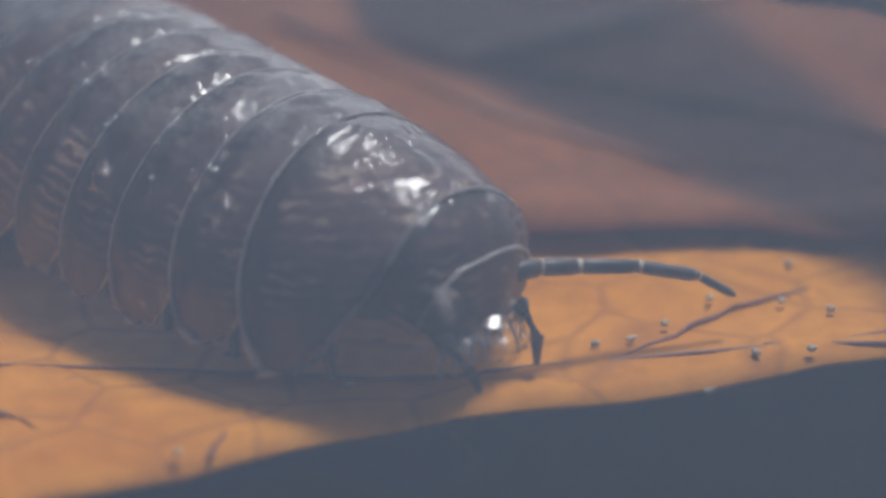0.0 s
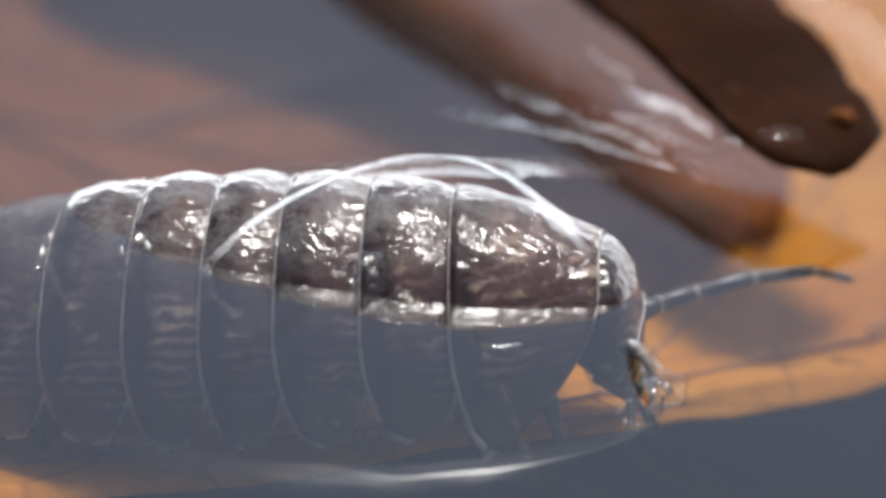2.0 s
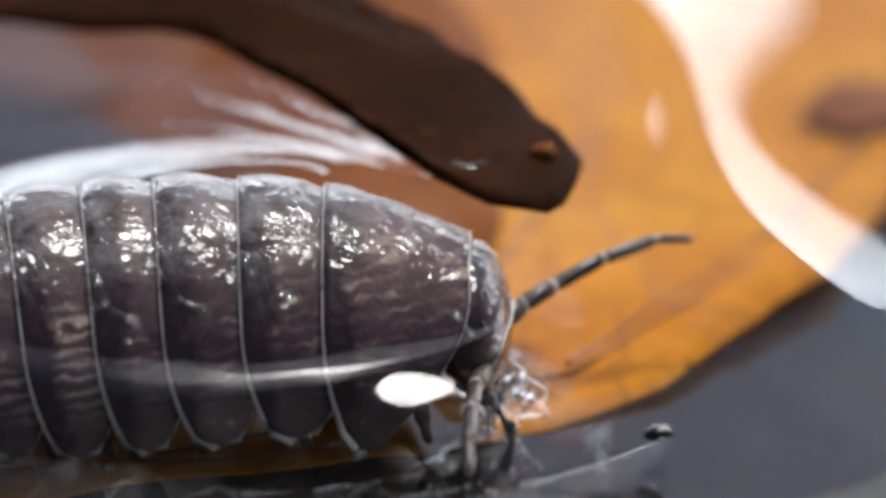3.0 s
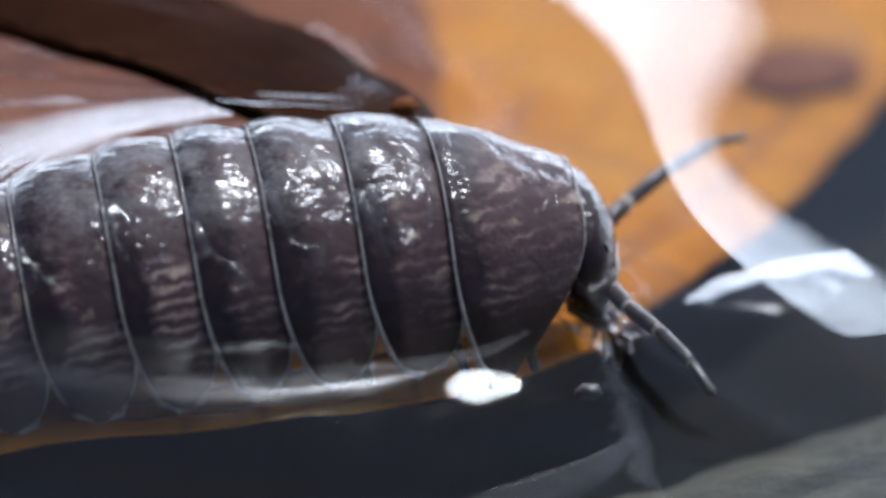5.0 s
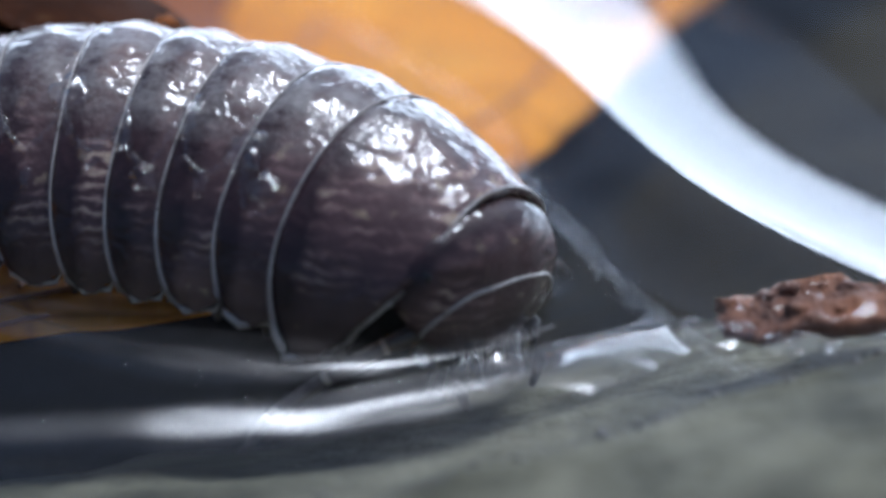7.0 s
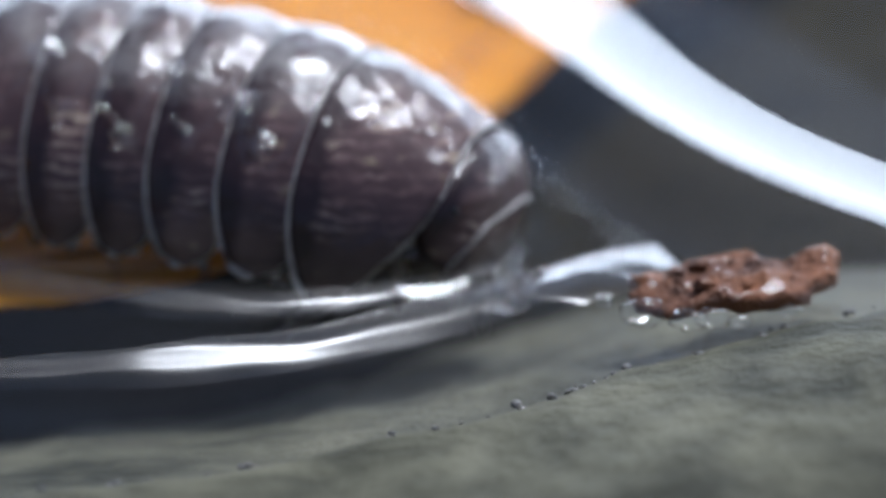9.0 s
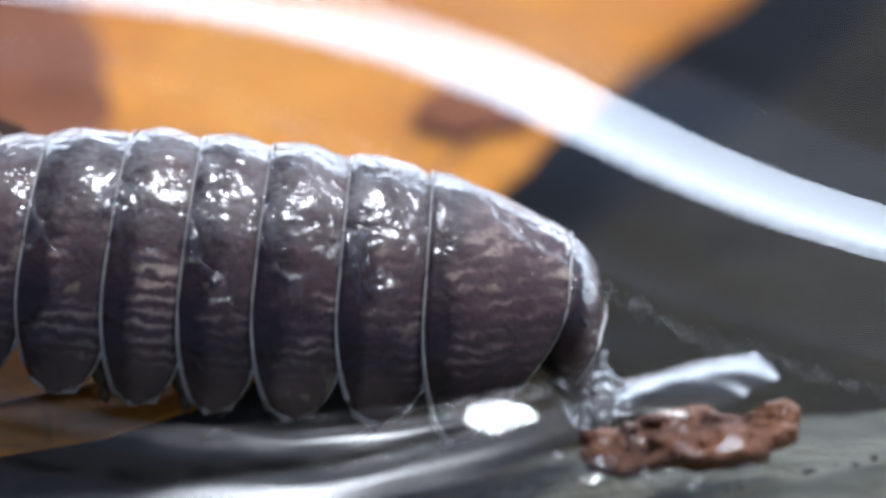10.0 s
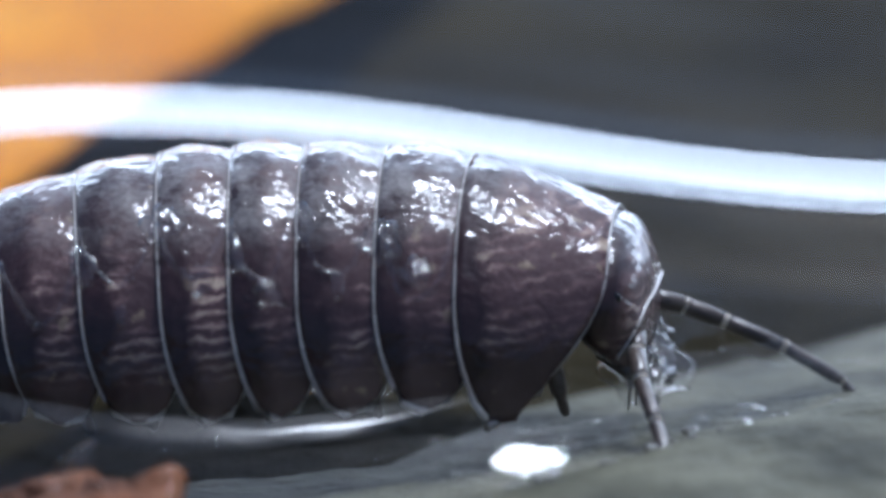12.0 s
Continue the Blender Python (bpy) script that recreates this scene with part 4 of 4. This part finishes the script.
# ---- what moves ----
def motions():
    times = [0.25 * k for k in range(49)]
    root_rows = {t: body_pose(t, 0.0) for t in times}
    walk(animal["root"], [(t, root_rows[t]) for t in times])
    for seg, s in animal["seg"]:
        walk(seg, [(t, root_rows[t].inverted() @ body_pose(t, s) @ (NOD if seg is animal["head"] else Matrix())) for t in times])
    fine = [0.125 * k for k in range(97)]
    for lg, i, side, length in animal["leg"]:
        beat = 2 * math.pi * (i * 0.17 + (0.5 if side > 0 else 0))
        walk(lg, [(t, mm(length * 0.5, 0, 0, 0, 0, side * 14 * math.sin(2 * math.pi * 1.3 * t + beat))) for t in fine])
    for ant, side in animal["antenna"]:
        rows = []
        for t in fine:
            far_turn, far_dip, near_turn, near_dip = glide(FEELERS, t)
            turn, dip = (far_turn, far_dip) if side > 0 else (near_turn, near_dip)
            base = (body_pose(t, 4.55) @ NOD @ mm(0.95, 0.7 * side, 0.7)).translation
            m = Matrix.Translation(base) @ pose(0, 0, 0, 0, dip + 5 * math.sin(3.1 * t + side), turn + 5 * math.sin(2.3 * t + 2 * side) + 3 * math.sin(5.3 * t))
            rows.append((t, body_pose(t, 0.0).inverted() @ m))
        walk(ant, rows)
    walk(water, [(t, water_pose(t, 1.0, glide(DRAIN, t)[0])) for t in times])
    for piece, k, lead in ((skirt, 0, None), (apron, 1, -0.3)):
        rows = []
        for t in times:
            p = body_pose(t, glide(LEAD, t)[0] if lead is None else lead).translation / MM
            rows.append((t, water_pose(t) @ mm(p.x, p.y, -glide(SINK, t)[k], -glide(HEAVE, t)[0] if k == 0 else 0) @ mm(0, 0, 0, 0, glide(DIP, t)[0] if k == 0 else 0, glide(BEND, t)[0])))
        walk(piece, rows)
    rows = []
    for t, x, y, turn in SWELL:
        k = math.tan(radians(glide(LEAN, t)[0])) * COS
        rows.append((t, water_pose(t, 0.0) @ mm(x, (y * SIN - 12 * k) / (SIN + k) - 0.5, 0, -glide(HEAVE, t)[0], 0, 0) @ mm(0, 0, 0, 0, 0, turn)))
    walk(swell, rows)
    px, py = spot(2200, 60, 2.5)
    walk(curled, [(t, mm(px + x, py + y, 0, 0, 0, turn) @ mm(-px, -py, 0)) for t, x, y, turn in CURL])
    walk(bead, [(t, before(t, px, py, *(near or [3.2])) @ FACING) for t, px, py, *near in GLINT])
    walk(collar, [(t, before(t, px, py, near) @ mm(0, 0, -sunk, 0, roll, turn)) for t, px, py, near, roll, turn, sunk in COLLAR])
    for piece, k in ((rim, 0), (ripple, 1)):
        walk(piece, [(t, before(t, px + k * along, py + k * down, 4.4) @ mm(0, 0, -sunk, 0, 0, turn)) for t, px, py, turn, sunk, along, down in RIMS])
    walk(slant, [(t, before(t, px, py, 4.0)) for t, px, py in FLARE])
    walk(wrinkles, [(t, before(t, px, py, -1.2) @ mm(0, 0, -sunk, 0, 0, turn)) for t, px, py, turn, sunk in WRINKLES])


def before(t, px, py, near):
    """The place, so many mm nearer than the animal's middle, that shows at px, py of the view at t."""
    x, v = glide(SLIDE, t)
    deep, w = glide(CRAWL, t)[1] * COS - near, v - (py - 441) / 113.0
    return mm(x + (px - 784) / 113.0, deep * COS + w * SIN, w * COS - deep * SIN)


def water_pose(t, rolled=1.0, drained=0.0):
    """The surface at t: its level and its lean, about the animal's path."""
    x = glide(CRAWL, t)[0]
    lean, roll = glide(LEAN, t)
    roll *= rolled
    lean *= max(0.0, 1 - drained / 2.0)
    return mm(x, -12, glide(LEVEL, t)[0] - drained, lean, roll) @ mm(-x, 12, 0)


# the two feelers: turn and dip of the far one, then of the near one, degrees
FEELERS = [(0, 4, 9, -72, -16), (0.5, 16, -5, -72, -16), (1, 12, -2, -72, -16), (1.5, 16, -6, -72, -16), (2.0, 12, -5, -72, -16), (2.5, 18, -4, -82, -4), (4.5, 28, -10, -55, -2), (5.5, 20, -8, -60, 4),
           (6, 10, 2, -75, 14), (6.5, 30, 12, -120, 20), (7, 70, 20, -155, 24), (9, 150, 20, -165, 24), (10, 155, 20, -165, 24), (11, 90, 20, -140, 24), (12, -20, 24, -70, 26)]
# the puddle brims over at first and then sinks back: its lean towards the eye and towards the head, degrees
LEAN = [(0, -2.0, 0), (0.9, -2.0, 0), (1.3, -1.5, 4), (1.6, -1, 6), (2.5, 0, 6), (4.5, 1.5, 5), (5.5, 2, 5), (6.5, 2.5, 2), (7.2, 3.5, 0), (9, 4.5, 0), (12, 5, 0)]
# how far ahead of the middle the drawn-up water sits; how deep the two rims still lie
LEAD = [(0, 3.4), (1.2, 3.4), (1.6, 3.0), (2.5, 2.3), (4.5, 0.7), (6, 0.3), (12, 0.3)]
DIP = [(0, -7), (1.6, -7), (2.5, -4), (4.5, -1), (12, 0)]
SINK = [(0, 8, 8), (0.9, 8, 8), (1.2, 3.4, 8), (1.6, 2.0, 7), (2.0, 1.0, 5), (2.5, 0.5, 3.0), (3.5, 0.2, 0.9), (4.5, 0.3, 0.45), (5.2, -0.2, 0.3), (6.0, -0.6, 0.2), (6.5, -0.2, 0.1), (7.2, 2.4, 0.1), (8.0, 3.5, 0.1), (10, 3.8, 0.1), (11, 4.0, 0.25), (12, 4.0, 0.4)]
# how far the wide sheet has drained away under the leaf, mm
DRAIN = [(0, 0), (1.9, 0), (2.5, 1.6), (3.2, 2.1), (3.8, 2.8), (4.4, 3.6), (5.0, 4.8), (5.5, 5.0), (9, 5.0), (12, 5.0)]
# how far the swell leans against the sheet, degrees
HEAVE = [(0, 0), (2.5, 0), (4.5, 1.5), (5.5, 2), (6.5, 2), (7.2, 2.8), (9, 3.2), (10, 3.0), (11, 3.6), (12, 3.6)]
# the soaked tip lifts out as the water falls and is then drawn back: sideways and back, mm, and its turn
CURL = [(0, -1.0, -6.0, -10), (0.5, -0.4, -5.8, -10), (1.0, -0.3, -5.2, -9), (1.5, -0.6, -3.4, -8), (2.0, 0, 0, -6), (2.5, 0, 0, 2), (4.4, 0, 0, 12), (5.0, -1.1, 0, 24), (12, -1.4, 0, 26)]
# where the bulge of water before the front plate shows, in hundredths of the view, and how far it stands out
GLINT = [(0, 860, 620, 0), (1.2, 850, 560, 0.5), (1.5, 835, 470, 2.2), (2.0, 895, 585, 2.7), (2.5, 750, 678), (4.5, 735, 652), (5.0, 855, 682), (5.5, 985, 712), (6.0, 1055, 772), (6.5, 893, 797), (7.0, 780, 608), (8.0, 730, 500), (9.0, 760, 503),
         (9.5, 800, 602), (10, 885, 737), (10.5, 1000, 750), (11, 1000, 744), (11.5, 1130, 722), (12, 935, 812)]
# the bright line where the back breaks the surface: its end at the head in hundredths of the view, how near, roll, turn and depth
COLLAR = [(0, 840, 420, 0, -8, 0, 5), (0.9, 840, 400, 2, -8, 0, 4), (1.2, 870, 370, 5.0, -7, 0, 0.6), (1.5, 945, 420, 6.8, -3, 0, 0), (2.0, 1035, 455, 6.6, -2, 0, 0), (2.5, 915, 500, 6.6, 0, 0, 0), (3.2, 850, 480, 3.0, 0, 0, 1.0),
          (4.5, 640, 420, 0.5, 0, 0, 0), (5.0, 620, 400, 0.5, 0, 0, 0), (5.5, 620, 370, 0.5, 0, 0, 0), (6.0, 600, 400, 0.5, 0, 0, 0.0), (6.5, 500, 460, -1, 0, 0, 2.5), (7.2, 400, 460, -3, 0, 0, 5), (12, -200, 500, -3, 0, 0, 6)]
# the two rims before the belly: place in hundredths of the view, turn, how deep they still lie, and where the outer one lies against the inner
RIMS = [(0, 700, 700, 0, 6, 0, 200), (1.4, 700, 700, 0, 5, 0, 200), (2.0, 700, 690, 0, 1.5, 0, 200), (2.5, 500, 690, 0, 0, 200, 230), (4.5, 380, 655, 6, 0, 0, 250), (5.0, 500, 695, 4, 0, 0, 220), (5.5, 640, 700, 2, 0, 20, 180),
        (6.0, 720, 765, 0, 0, 60, 90), (6.5, 560, 790, -6, 0, 20, 40), (7.0, 500, 655, -6, 0, 0, 0), (8.0, 450, 570, -4, 0, 0, 0), (9.0, 450, 550, -2, 0, 0, 0), (9.5, 480, 662, -2, 0, 0, 0), (10, 500, 785, -2, 0, 0, 0),
        (10.5, 520, 825, 0, 0, 0, 30), (11, 480, 835, 0, 0, 0, 60), (11.5, 480, 800, 0, 0.2, 0, 160), (12, 450, 735, 0, 0.3, 0, 260)]
# the bright end of the ripple, in hundredths of the view
FLARE = [(0, 2400, 900), (2.5, 2200, 800), (4.5, 1750, 650), (5.0, 1370, 480), (5.5, 1420, 530), (6.0, 1440, 640), (6.5, 1225, 725), (7.0, 1050, 615), (8.0, 1000, 500), (9.0, 1050, 470), (9.5, 1120, 540), (10, 1210, 660),
         (10.5, 1265, 705), (11, 1300, 775), (11.5, 1190, 705), (12, 1050, 840)]
# the wrinkles at the leaf tip: place in hundredths of the view, turn and depth
WRINKLES = [(0, 1900, 300, -40, 5), (1.0, 1800, 380, -40, 3), (1.5, 1600, 360, -38, 0.5), (2.0, 1400, 330, -36, 0), (2.5, 1060, 350, -34, 0), (4.5, 690, 215, -3, 0), (5.0, 690, 165, 0, 0), (5.5, 690, 160, 0, 0), (6.0, 620, 160, 0, 0),
            (6.5, 380, 140, -4, 0), (7.0, 240, 20, -6, 0.5), (9, 40, -60, -6, 1), (12, -900, 100, -6, 1)]
SWELL = [(0, 27, 4, -80), (1.0, 25, 2, -80), (2.0, 23.8, -2.0, -74), (2.5, 22.4, -2.8, -73), (3.5, 21.9, -3.8, -73), (4.5, 21.6, -4.5, -73), (5.0, 22.2, -4.3, -71), (5.5, 22.7, -4.1, -65), (6.5, 24.1, -3.9, -53),
         (7.0, 24.8, -5.0, -57), (8.0, 25.1, -5.0, -54), (9, 25.8, -4.2, -50), (9.5, 26.2, -2.2, -46), (10, 26.3, -1.3, -38), (10.5, 27.6, 0.2, -32), (11, 29.3, 0.1, -22), (11.5, 31.3, 0.4, -14),
         (12, 34.3, -0.6, -8)]

motions()
